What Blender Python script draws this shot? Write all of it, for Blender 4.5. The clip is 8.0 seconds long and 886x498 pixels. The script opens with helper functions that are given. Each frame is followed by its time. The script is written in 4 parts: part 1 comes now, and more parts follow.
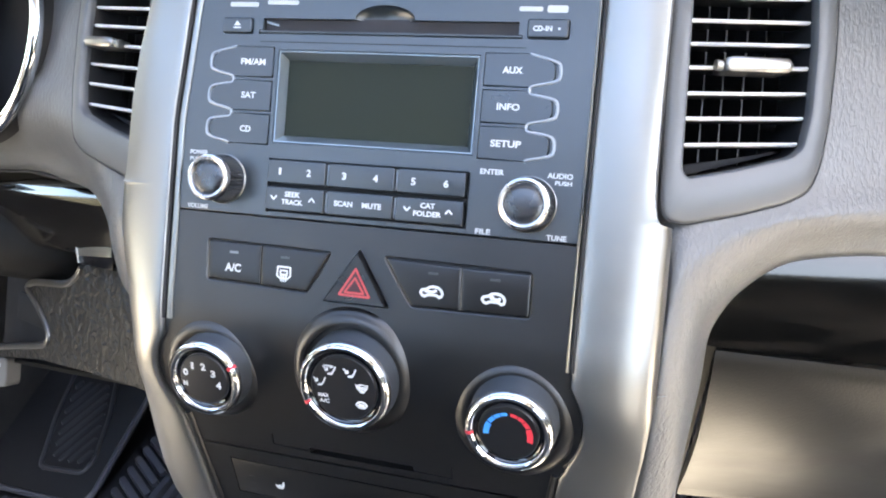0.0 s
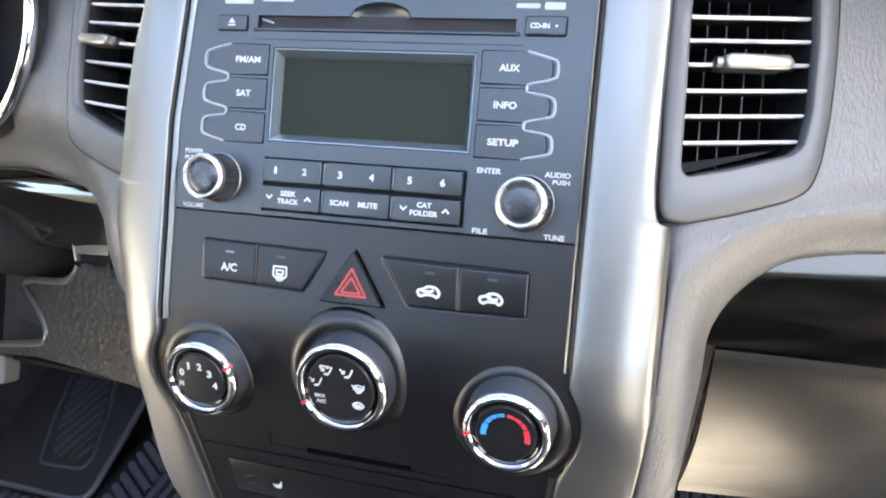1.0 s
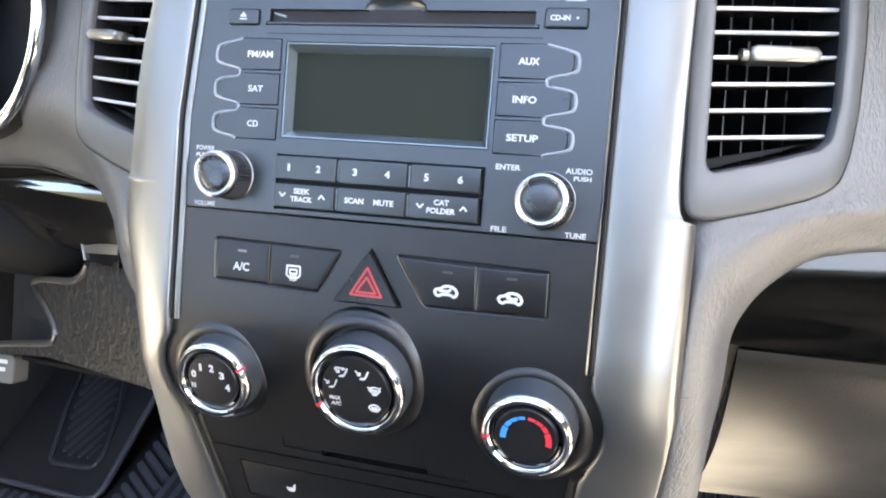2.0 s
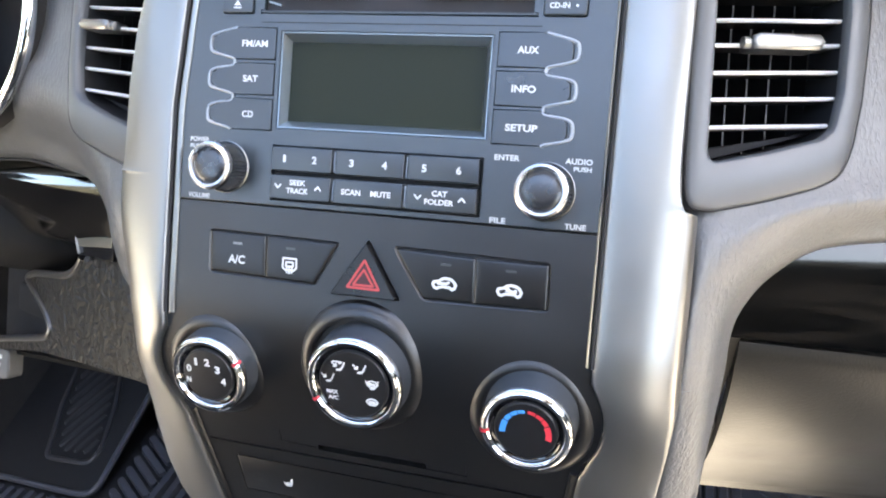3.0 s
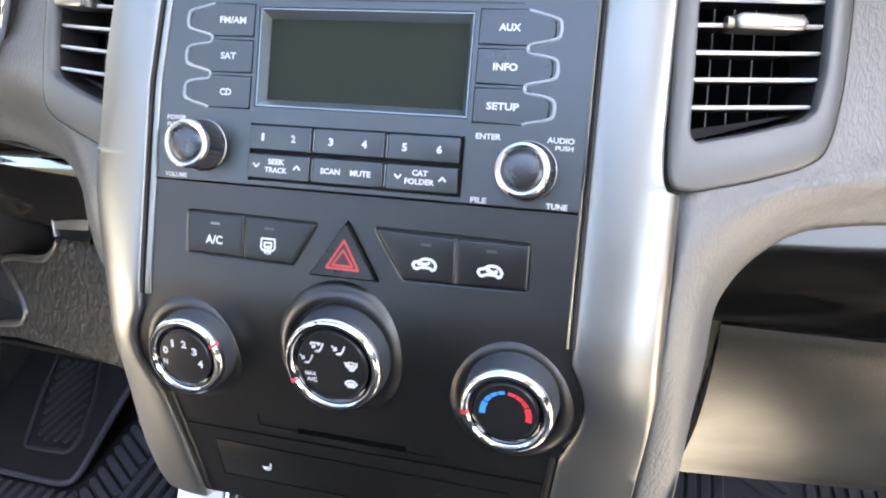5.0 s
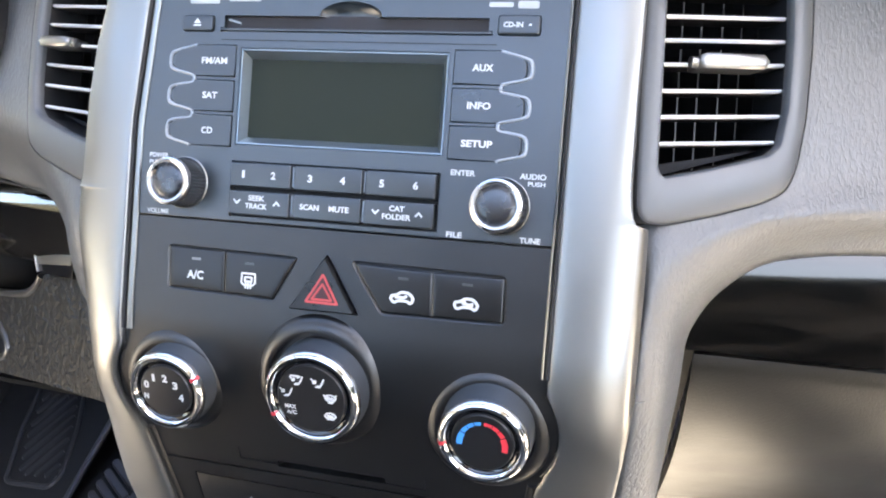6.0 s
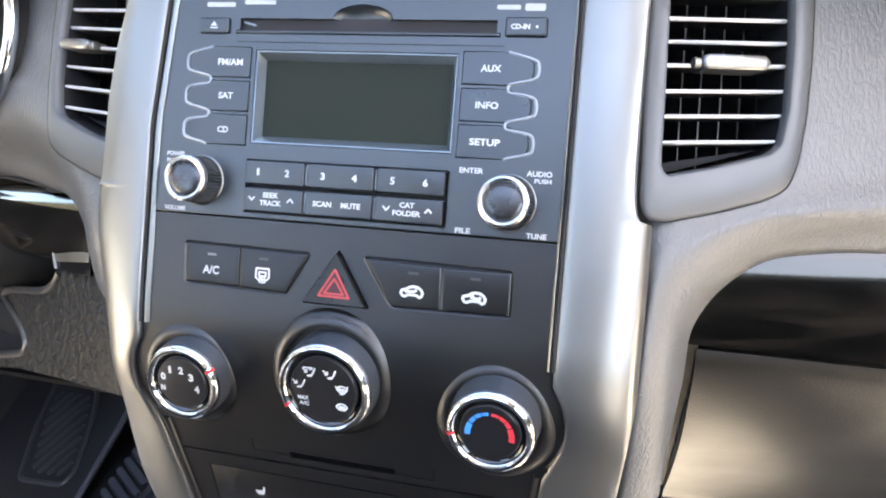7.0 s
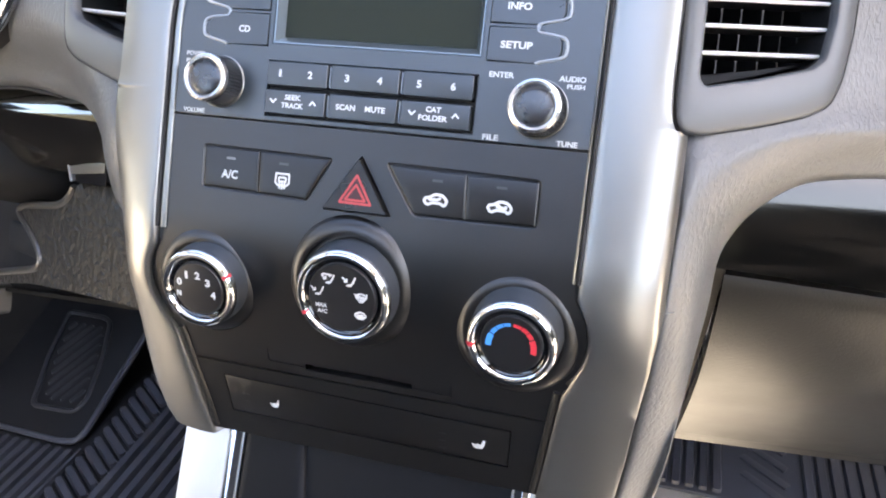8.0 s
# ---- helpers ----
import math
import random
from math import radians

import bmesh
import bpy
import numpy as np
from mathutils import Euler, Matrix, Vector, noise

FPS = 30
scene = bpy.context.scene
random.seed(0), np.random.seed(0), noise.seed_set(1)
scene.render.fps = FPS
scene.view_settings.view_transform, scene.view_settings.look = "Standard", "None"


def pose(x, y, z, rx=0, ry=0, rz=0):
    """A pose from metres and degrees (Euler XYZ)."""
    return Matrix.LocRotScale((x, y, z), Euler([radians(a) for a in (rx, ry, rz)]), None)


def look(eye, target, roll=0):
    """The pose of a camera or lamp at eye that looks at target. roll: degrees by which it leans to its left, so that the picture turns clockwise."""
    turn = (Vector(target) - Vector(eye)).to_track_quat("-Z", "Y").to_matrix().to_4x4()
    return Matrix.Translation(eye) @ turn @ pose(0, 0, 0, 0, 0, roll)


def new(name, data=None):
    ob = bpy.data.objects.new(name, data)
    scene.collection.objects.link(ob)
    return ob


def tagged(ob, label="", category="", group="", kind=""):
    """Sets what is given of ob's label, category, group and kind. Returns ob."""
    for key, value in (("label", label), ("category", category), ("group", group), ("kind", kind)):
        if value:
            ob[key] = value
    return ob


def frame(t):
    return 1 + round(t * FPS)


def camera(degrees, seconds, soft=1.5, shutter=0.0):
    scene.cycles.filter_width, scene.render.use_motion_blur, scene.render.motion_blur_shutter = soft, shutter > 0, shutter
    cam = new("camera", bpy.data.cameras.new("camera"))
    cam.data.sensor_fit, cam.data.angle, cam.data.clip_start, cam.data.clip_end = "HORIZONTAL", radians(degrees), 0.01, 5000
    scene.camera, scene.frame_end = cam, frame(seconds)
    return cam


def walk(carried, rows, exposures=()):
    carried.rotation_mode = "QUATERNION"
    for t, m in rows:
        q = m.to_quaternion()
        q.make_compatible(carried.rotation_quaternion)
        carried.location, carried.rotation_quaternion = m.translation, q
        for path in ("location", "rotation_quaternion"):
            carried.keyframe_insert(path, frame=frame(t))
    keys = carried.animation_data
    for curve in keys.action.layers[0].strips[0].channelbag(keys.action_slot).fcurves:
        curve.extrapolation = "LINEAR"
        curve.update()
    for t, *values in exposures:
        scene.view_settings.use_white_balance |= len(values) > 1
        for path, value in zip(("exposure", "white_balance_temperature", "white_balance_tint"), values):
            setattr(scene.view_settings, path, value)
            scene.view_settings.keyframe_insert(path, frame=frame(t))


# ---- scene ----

# The centre stack's upright frame: x to the passenger, y into the dashboard, z up along the radio's face, which leans back by 25 degrees.
SEAM = 0.51
BASE = pose(0, 0, SEAM, -25, 0, 0)

cam = camera(58.74, 8.0, soft=2.0)
# seconds, then the eye's place and turn in the stack's frame
ROWS = [
    (0, 0.1418, -0.3530, 0.0102, 87.28, -4.87, 16.14),
    (0.5, 0.1429, -0.3551, 0.0181, 87.61, -4.93, 16.41),
    (1, 0.1430, -0.3493, 0.0138, 86.68, -4.75, 16.29),
    (2.5, 0.1326, -0.3404, 0.0136, 86.32, -4.49, 16.83),
    (3, 0.1336, -0.3379, 0.0124, 85.99, -4.43, 16.48),
    (3.5, 0.1324, -0.3339, 0.0106, 85.64, -4.44, 16.24),
    (4, 0.1342, -0.3334, 0.0072, 85.39, -4.55, 16.01),
    (5.5, 0.1378, -0.3342, 0.0061, 86.16, -4.62, 15.09),
    (6, 0.1419, -0.3402, 0.0098, 87.72, -4.36, 14.52),
    (6.5, 0.1427, -0.3456, 0.0098, 88.33, -4.39, 14.63),
    (7, 0.1443, -0.3501, 0.0056, 88.07, -4.46, 15.09),
    (7.5, 0.1419, -0.3514, -0.0124, 87.00, -5.57, 15.65),
    (8, 0.1382, -0.3427, -0.0193, 85.14, -6.30, 15.98),
]
EXPOSURE = [(0.0, 4.17, 7000, 11.0), (3.0, 4.14, 7080, 11.5), (5.5, 4.14, 7080, 12.5), (6.5, 4.18, 7060, 12.5), (8.0, 4.11, 7300, 15.0)]
walk(cam, [(t, BASE @ pose(x, y, z, rx, ry, rz)) for t, x, y, z, rx, ry, rz in ROWS], EXPOSURE)

# ---- light ----
world = bpy.data.worlds.new("sky")
scene.world = world
world.use_nodes = True
nt = world.node_tree
sky = nt.nodes.new("ShaderNodeTexSky")
sky.sky_type = 'NISHITA'
sky.sun_disc = False
sky.sun_elevation = radians(46.7)
sky.sun_rotation = radians(122.0)
bg = nt.nodes["Background"]
bg.inputs["Strength"].default_value = 0.098
nt.links.new(sky.outputs["Color"], bg.inputs["Color"])
sun_data = bpy.data.lights.new("sun", 'SUN')
sun_data.energy = 5.0
sun_data.angle = radians(0.53)
sun_data.color = (1.0, 0.92, 0.80)
sun = new("sun", sun_data)
sun.matrix_world = look((4.0, -2.5, 5.0), (0, 0, 0))


# ---- materials ----
def material(name, base, rough=0.5, metal=0.0, spec=0.5, grain=0.0, grain_scale=900.0, vary=0.15, vary_scale=25.0, coat=0.0):
    m = bpy.data.materials.new(name)
    m.use_nodes = True
    n, l = m.node_tree.nodes, m.node_tree.links
    b = n["Principled BSDF"]
    b.inputs["Roughness"].default_value = rough
    b.inputs["Metallic"].default_value = metal
    b.inputs["Specular IOR Level"].default_value = spec
    b.inputs["Coat Weight"].default_value = coat
    b.inputs["Coat Roughness"].default_value = 0.03
    tc = n.new("ShaderNodeTexCoord")
    big = n.new("ShaderNodeTexNoise")
    big.inputs["Scale"].default_value = vary_scale
    big.inputs["Detail"].default_value = 6.0
    l.new(tc.outputs["Object"], big.inputs["Vector"])
    ramp = n.new("ShaderNodeMix")
    ramp.data_type = 'RGBA'
    ramp.inputs[6].default_value = (*[c * (1 - vary) for c in base], 1)
    ramp.inputs[7].default_value = (*[min(1, c * (1 + vary)) for c in base], 1)
    l.new(big.outputs["Fac"], ramp.inputs[0])
    l.new(ramp.outputs[2], b.inputs["Base Color"])
    rr = n.new("ShaderNodeMapRange")
    rr.inputs["To Min"].default_value = max(0.0, rough - 0.25 * rough)
    rr.inputs["To Max"].default_value = min(1.0, rough + 0.25 * rough)
    l.new(big.outputs["Fac"], rr.inputs["Value"])
    l.new(rr.outputs["Result"], b.inputs["Roughness"])
    if grain:
        fine = n.new("ShaderNodeTexNoise")
        fine.inputs["Scale"].default_value = grain_scale
        fine.inputs["Detail"].default_value = 3.0
        l.new(tc.outputs["Object"], fine.inputs["Vector"])
        bump = n.new("ShaderNodeBump")
        bump.inputs["Strength"].default_value = grain
        bump.inputs["Distance"].default_value = 0.0004
        l.new(fine.outputs["Fac"], bump.inputs["Height"])
        l.new(bump.outputs["Normal"], b.inputs["Normal"])
    return m


def leather(name, base, rough=0.45, scale=430.0, depth=0.0006, strength=0.5, stretch=(1.0, 1.0, 0.35), spec=0.5):
    """Moulded leather grain: soft drawn-out wrinkles with fine pores on top."""
    m = material(name, base, rough, vary=0.08, vary_scale=18.0, spec=spec)
    n, l = m.node_tree.nodes, m.node_tree.links
    b = n["Principled BSDF"]
    tc = n.new("ShaderNodeTexCoord")
    mp = n.new("ShaderNodeMapping")
    mp.inputs["Scale"].default_value = stretch
    l.new(tc.outputs["Object"], mp.inputs["Vector"])
    folds = n.new("ShaderNodeTexNoise")
    folds.inputs["Scale"].default_value = scale
    folds.inputs["Detail"].default_value = 1.5
    folds.inputs["Roughness"].default_value = 0.4
    folds.inputs["Distortion"].default_value = 0.6
    l.new(mp.outputs["Vector"], folds.inputs["Vector"])
    crease = n.new("ShaderNodeMapRange")
    crease.interpolation_type = 'SMOOTHSTEP'
    crease.inputs["From Min"].default_value = 0.28
    crease.inputs["From Max"].default_value = 0.66
    l.new(folds.outputs["Fac"], crease.inputs["Value"])
    fine = n.new("ShaderNodeTexNoise")
    fine.inputs["Scale"].default_value = 1900.0
    fine.inputs["Detail"].default_value = 2.0
    l.new(tc.outputs["Object"], fine.inputs["Vector"])
    mix = n.new("ShaderNodeMath")
    mix.operation = 'MULTIPLY_ADD'
    mix.inputs[1].default_value = 0.25
    l.new(fine.outputs["Fac"], mix.inputs[0])
    l.new(crease.outputs["Result"], mix.inputs[2])
    bump = n.new("ShaderNodeBump")
    bump.inputs["Strength"].default_value = strength
    bump.inputs["Distance"].default_value = depth
    l.new(mix.outputs[0], bump.inputs["Height"])
    l.new(bump.outputs["Normal"], b.inputs["Normal"])
    return m


def wood_gloss(name):
    """Dark lacquered wood grain running along the trim."""
    m = material(name, (0.03, 0.025, 0.02), 0.09, coat=0.35, spec=0.3)
    n, l = m.node_tree.nodes, m.node_tree.links
    b = n["Principled BSDF"]
    tc = n.new("ShaderNodeTexCoord")
    mp = n.new("ShaderNodeMapping")
    mp.inputs["Scale"].default_value = (6.0, 6.0, 60.0)
    l.new(tc.outputs["Object"], mp.inputs["Vector"])
    grain = n.new("ShaderNodeTexNoise")
    grain.inputs["Scale"].default_value = 1.6
    grain.inputs["Detail"].default_value = 9.0
    grain.inputs["Distortion"].default_value = 1.2
    l.new(mp.outputs["Vector"], grain.inputs["Vector"])
    ramp = n.new("ShaderNodeValToRGB")
    ramp.color_ramp.elements[0].position = 0.38
    ramp.color_ramp.elements[0].color = (0.0012, 0.0011, 0.0010, 1)
    ramp.color_ramp.elements[1].position = 0.68
    ramp.color_ramp.elements[1].color = (0.0100, 0.0084, 0.0068, 1)
    l.new(grain.outputs["Fac"], ramp.inputs["Fac"])
    for k in list(b.inputs["Base Color"].links):
        l.remove(k)
    l.new(ramp.outputs["Color"], b.inputs["Base Color"])
    return m


FACE = material("charcoal_plastic", (0.0045, 0.0045, 0.0049), 0.34, spec=0.75, grain=0.25, grain_scale=1800, vary=0.10)
# Bluer and lighter than FACE: some sky reflection is put into these colours.
RADIO = material("radio_plastic_sky_tint", (0.0135, 0.0195, 0.0240), 0.31, spec=1.0, grain=0.25, grain_scale=1800, vary=0.10)
RADIO_KEY = material("radio_key_sky_tint", (0.0105, 0.0145, 0.0175), 0.30, spec=0.9, grain=0.15, grain_scale=2200, vary=0.10)
KEY = material("key_plastic", (0.0065, 0.0062, 0.0064), 0.30, spec=0.5, grain=0.12, grain_scale=2200, vary=0.10)
KNOB = material("knob_plastic", (0.008, 0.0083, 0.0095), 0.36, spec=0.5, grain=0.2, grain_scale=1500, vary=0.12)
CONE = material("gloss_black_cone", (0.008, 0.008, 0.010), 0.10, spec=0.8, vary=0.05)
RUBBER = material("rubberised_grip", (0.024, 0.028, 0.033), 0.42, spec=0.9, vary=0.15)
CAVITY = material("cavity_black", (0.006, 0.006, 0.007), 0.7)
SILVER = material("satin_silver_paint", (0.27, 0.267, 0.257), 0.38, metal=0.92, grain=0.05, grain_scale=2500, vary=0.04, vary_scale=60)
SILVER_BEZEL = material("grey_silver_paint", (0.105, 0.109, 0.114), 0.44, metal=0.35, grain=0.06, grain_scale=2500, vary=0.05)
# Lighter copy of SILVER: its sheen is put into the colour.
SILVER_LIGHT = material("sheen_silver_paint", (0.62, 0.62, 0.61), 0.34, metal=0.6, grain=0.06, grain_scale=2500, vary=0.05)
CHROME = material("chrome", (0.74, 0.75, 0.76), 0.13, metal=1.0, vary=0.02)
CHROME_SATIN = material("satin_chrome", (0.30, 0.30, 0.285), 0.36, metal=1.0, vary=0.04)
SLAT_EDGE = material("slat_edge_highlight", (0.78, 0.79, 0.80), 0.34, metal=0.3, vary=0.05)
WAVE = material("silver_line_paint", (0.27, 0.30, 0.33), 0.38, metal=0.3, vary=0.05)
BEZEL_GREY = material("display_bezel_paint", (0.24, 0.275, 0.29), 0.30, metal=0.85, vary=0.05)
LCD = material("unlit_display", (0.0165, 0.0205, 0.0130), 0.40, spec=0.15, vary=0.06)
CAP = material("smooth_knob_cap", (0.013, 0.014, 0.017), 0.27, spec=1.0, grain=0.05, grain_scale=2200, vary=0.02)
RING = material("satin_knob_ring", (0.66, 0.64, 0.63), 0.27, metal=1.0, vary=0.03)
FLAP = material("slot_flap_felt", (0.012, 0.009, 0.0095), 0.6, vary=0.3, vary_scale=90)
PRINT = material("white_print", (0.52, 0.53, 0.53), 0.5, vary=0.05)
PRINT_SOFT = material("soft_white_print", (0.36, 0.37, 0.37), 0.5, vary=0.05)
PRINT_DIM = material("unlit_indicator", (0.16, 0.16, 0.16), 0.4, vary=0.05)
PRINT_FAINT = material("faint_indicator", (0.05, 0.05, 0.05), 0.4, vary=0.05)
RED = material("red_print", (0.55, 0.035, 0.05), 0.4, vary=0.05)
BLUE = material("blue_print", (0.04, 0.24, 0.62), 0.4, vary=0.05)
HAZARD_DARK = material("hazard_dark_red_fill", (0.035, 0.005, 0.006), 0.4, vary=0.06)
HAZARD_RED = material("hazard_red_line", (0.40, 0.045, 0.045), 0.4, vary=0.06)
PAD = leather("grey_dash_leather", (0.088, 0.090, 0.091), 0.42, spec=0.8, scale=640, depth=0.00034, stretch=(1.0, 1.0, 0.45))
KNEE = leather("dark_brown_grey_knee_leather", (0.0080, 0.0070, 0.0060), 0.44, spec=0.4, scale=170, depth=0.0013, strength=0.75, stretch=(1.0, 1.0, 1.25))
# Lighter copy of KNEE: the lip's highlight is put into its colour.
KNEE_LIP = leather("lit_knee_panel_lip", (0.034, 0.031, 0.027), 0.32, spec=0.9, scale=500, depth=0.0002, strength=0.3)
GLOVE = leather("grey_glovebox_skin", (0.0075, 0.0075, 0.0070), 0.40, spec=0.2, scale=700, depth=0.00012, strength=0.35, stretch=(1.0, 1.0, 0.7))
GLOSS_BLACK = material("piano_black_trim", (0.006, 0.006, 0.007), 0.10, spec=0.6, vary=0.05)
WOOD = wood_gloss("lacquered_dark_wood")
SHROUD = material("column_plastic", (0.006, 0.006, 0.006), 0.6, spec=0.1, grain=0.3, grain_scale=1200)
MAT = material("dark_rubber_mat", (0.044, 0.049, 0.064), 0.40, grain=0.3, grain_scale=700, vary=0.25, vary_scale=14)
# Tone set between the mat and its darkened pad.
MAT_RIB = material("mid_tone_heel_ribs", (0.022, 0.024, 0.030), 0.42, spec=0.4, grain=0.3, grain_scale=700, vary=0.2)
# Same rubber as MAT; groove and footwell shade is put into the colour.
MAT_SHADED = material("shaded_rubber_mat", (0.009, 0.0098, 0.0118), 0.42, spec=0.35, grain=0.3, grain_scale=700, vary=0.2)
DARK_CLOTH = material("charcoal_cabin_cloth", (0.013, 0.0125, 0.012), 0.8, grain=0.5, grain_scale=500)
BOUNCE_CLOTH = material("light_bounce_cloth", (0.20, 0.185, 0.165), 0.85, grain=0.5, grain_scale=500)
CARPET = material("beige_carpet", (0.34, 0.325, 0.295), 0.95, grain=1.0, grain_scale=500, vary=0.25)
LINER = material("bin_liner_plastic", (0.0045, 0.0048, 0.006), 0.46, spec=0.15, grain=0.3, grain_scale=1400)
HEADLINER = material("grey_headliner_cloth", (0.20, 0.195, 0.185), 0.9, grain=0.5, grain_scale=600)
INNER = material("charcoal_cabin_trim", (0.015, 0.0148, 0.0142), 0.7, grain=0.4, grain_scale=400)
ASPHALT = material("pale_bounce_ground", (0.56, 0.505, 0.415), 0.9, grain=0.6, grain_scale=120, vary=0.25, vary_scale=2)
BACKDROP = material("dull_backdrop_screen", (0.036, 0.036, 0.023), 0.9, grain=1.0, grain_scale=3, vary=0.5, vary_scale=0.6)
LEVER = material("grey_lever_plastic", (0.075, 0.075, 0.075), 0.5, grain=0.2)

# ---- building helpers: millimetres in the stack's frame, or in the world where said ----
MM = 0.001
ORIGIN = {}


def prof(z):
    """How far the stack's face falls back, below the switches."""
    s = max(0.0, -z - 45.0)
    return 0.005 * s * s if s < 50 else 12.5 + 0.48 * (s - 50)


def thing(name, at, label, category, group="", kind="", in_world=False):
    ob = new(name)
    ob.empty_display_size = 0.01
    at = Vector(at)
    ob.matrix_world = Matrix.Translation(at * MM) if in_world else BASE @ Matrix.Translation(at * MM)
    ORIGIN[ob.name] = at
    return tagged(ob, label, category, group, kind)


def mesh_of(name, bm, mat, at, sharp=35):
    for v in bm.verts:
        v.co = (v.co - at) * MM
    bmesh.ops.recalc_face_normals(bm, faces=bm.faces[:])
    for f in bm.faces:
        f.smooth = True
    lim = radians(sharp)
    for e in bm.edges:
        if len(e.link_faces) == 2 and e.calc_face_angle(0.0) > lim:
            e.smooth = False
    me = bpy.data.meshes.new(name)
    bm.to_mesh(me)
    bm.free()
    me.materials.append(mat)
    return me


def part(name, bm, mat, parent, label="", sharp=35):
    at = ORIGIN[parent.name]
    ob = new(name, mesh_of(name, bm, mat, at, sharp))
    ob.parent = parent
    ORIGIN[ob.name] = at
    return tagged(ob, label)


def single(name, bm, mat, at, label, category, kind="", group="", in_world=False, sharp=35):
    """A thing of one mesh."""
    at = Vector(at)
    ob = new(name, mesh_of(name, bm, mat, at, sharp))
    ob.matrix_world = Matrix.Translation(at * MM) if in_world else BASE @ Matrix.Translation(at * MM)
    ORIGIN[ob.name] = at
    return tagged(ob, label, category, group, kind)


def flat(x, u, out):
    """On the radio's flat face."""
    return Vector((x, -out, u))


def curved(x, u, out):
    """On the stack's face as it falls back."""
    return Vector((x, prof(u) - out, u))


def tilted(cx, cz, tilt):
    """Axes of a knob that stands on the face at (cx, cz) and looks down by tilt degrees."""
    c, s = math.cos(radians(tilt)), math.sin(radians(tilt))
    o = Vector((cx, prof(cz), cz))
    return lambda x, u, out: o + Vector((x, -out * c - u * s * 1.0, u * c - out * s))


def vent_axes(centre, normal, flip):
    n = Vector(normal).normalized()
    e1 = Vector((0, 0, 1)).cross(n).normalized()
    if e1.x * (-1 if flip else 1) < 0:
        e1 = -e1
    e2 = n.cross(e1)
    if e2.z < 0:
        e2 = -e2
    c = Vector(centre)
    return lambda a, b, out: c + e1 * a + e2 * b + n * out


def ground(x, u, out):
    """On the cabin floor, in the world."""
    return Vector((x, u, out))


def fillet(pts, r, seg=3):
    """A polygon with its corners rounded."""
    out = []
    n = len(pts)
    for i in range(n):
        p, a, b = Vector(pts[i]), Vector(pts[i - 1]), Vector(pts[(i + 1) % n])
        da, db = a - p, b - p
        k = min(r, da.length * 0.45, db.length * 0.45)
        s, e = p + da.normalized() * k, p + db.normalized() * k
        for j in range(seg + 1):
            t = j / seg
            q = s * (1 - t) ** 2 + p * 2 * t * (1 - t) + e * t * t
            out.append((q.x, q.y))
    return out


def grown(pts, d):
    """A polygon moved outwards by d."""
    n = len(pts)
    area = sum(pts[i - 1][0] * pts[i][1] - pts[i][0] * pts[i - 1][1] for i in range(n))
    sign = 1 if area > 0 else -1
    out = []
    for i in range(n):
        p, a, b = Vector(pts[i]), Vector(pts[i - 1]), Vector(pts[(i + 1) % n])
        e1, e2 = (p - a).normalized(), (b - p).normalized()
        n1, n2 = Vector((e1.y, -e1.x)) * sign, Vector((e2.y, -e2.x)) * sign
        m = n1 + n2
        m = m / max(0.3, m.length_squared) * 2 if m.length > 1e-6 else n1
        out.append((p.x + m.x * d, p.y + m.y * d))
    return out


def rect(x0, z0, x1, z1):
    return [(x0, z0), (x1, z0), (x1, z1), (x0, z1)]


def slab(pts, back, front, on, bevel=0.0, seg=2, taper=0.0, bm=None):
    """An extruded outline standing on a face; its front edges rounded."""
    bm = bm or bmesh.new()
    top = grown(pts, -taper) if taper else pts
    lo = [bm.verts.new(on(x, z, back)) for x, z in pts]
    hi = [bm.verts.new(on(x, z, front)) for x, z in top]
    n = len(pts)
    bm.faces.new(lo)
    f = bm.faces.new(hi)
    for i in range(n):
        bm.faces.new((lo[i], lo[(i + 1) % n], hi[(i + 1) % n], hi[i]))
    if bevel:
        bmesh.ops.bevel(bm, geom=list(f.edges), offset=bevel, segments=seg, affect='EDGES', profile=0.6)
    return bm


def lathe(profile, on, seg=64, ribs=0, rib_rows=(), rib_depth=0.0, bm=None, closed=False):
    """A turned body: (radius, height) pairs round an axis that stands on a face."""
    bm = bm or bmesh.new()
    rings = []
    for k, (r, h) in enumerate(profile):
        ring = []
        for i in range(seg):
            a = 2 * math.pi * i / seg
            rr = r - (rib_depth if ribs and k in rib_rows and i % 2 else 0.0)
            ring.append(bm.verts.new(on(rr * math.cos(a), rr * math.sin(a), h)))
        rings.append(ring)
    pairs = list(zip(rings, rings[1:])) + ([(rings[-1], rings[0])] if closed else [])
    for r0, r1 in pairs:
        for i in range(seg):
            j = (i + 1) % seg
            bm.faces.new((r0[i], r0[j], r1[j], r1[i]))
    if not closed:
        bm.faces.new(rings[0])
        bm.faces.new(rings[-1])
    return bm


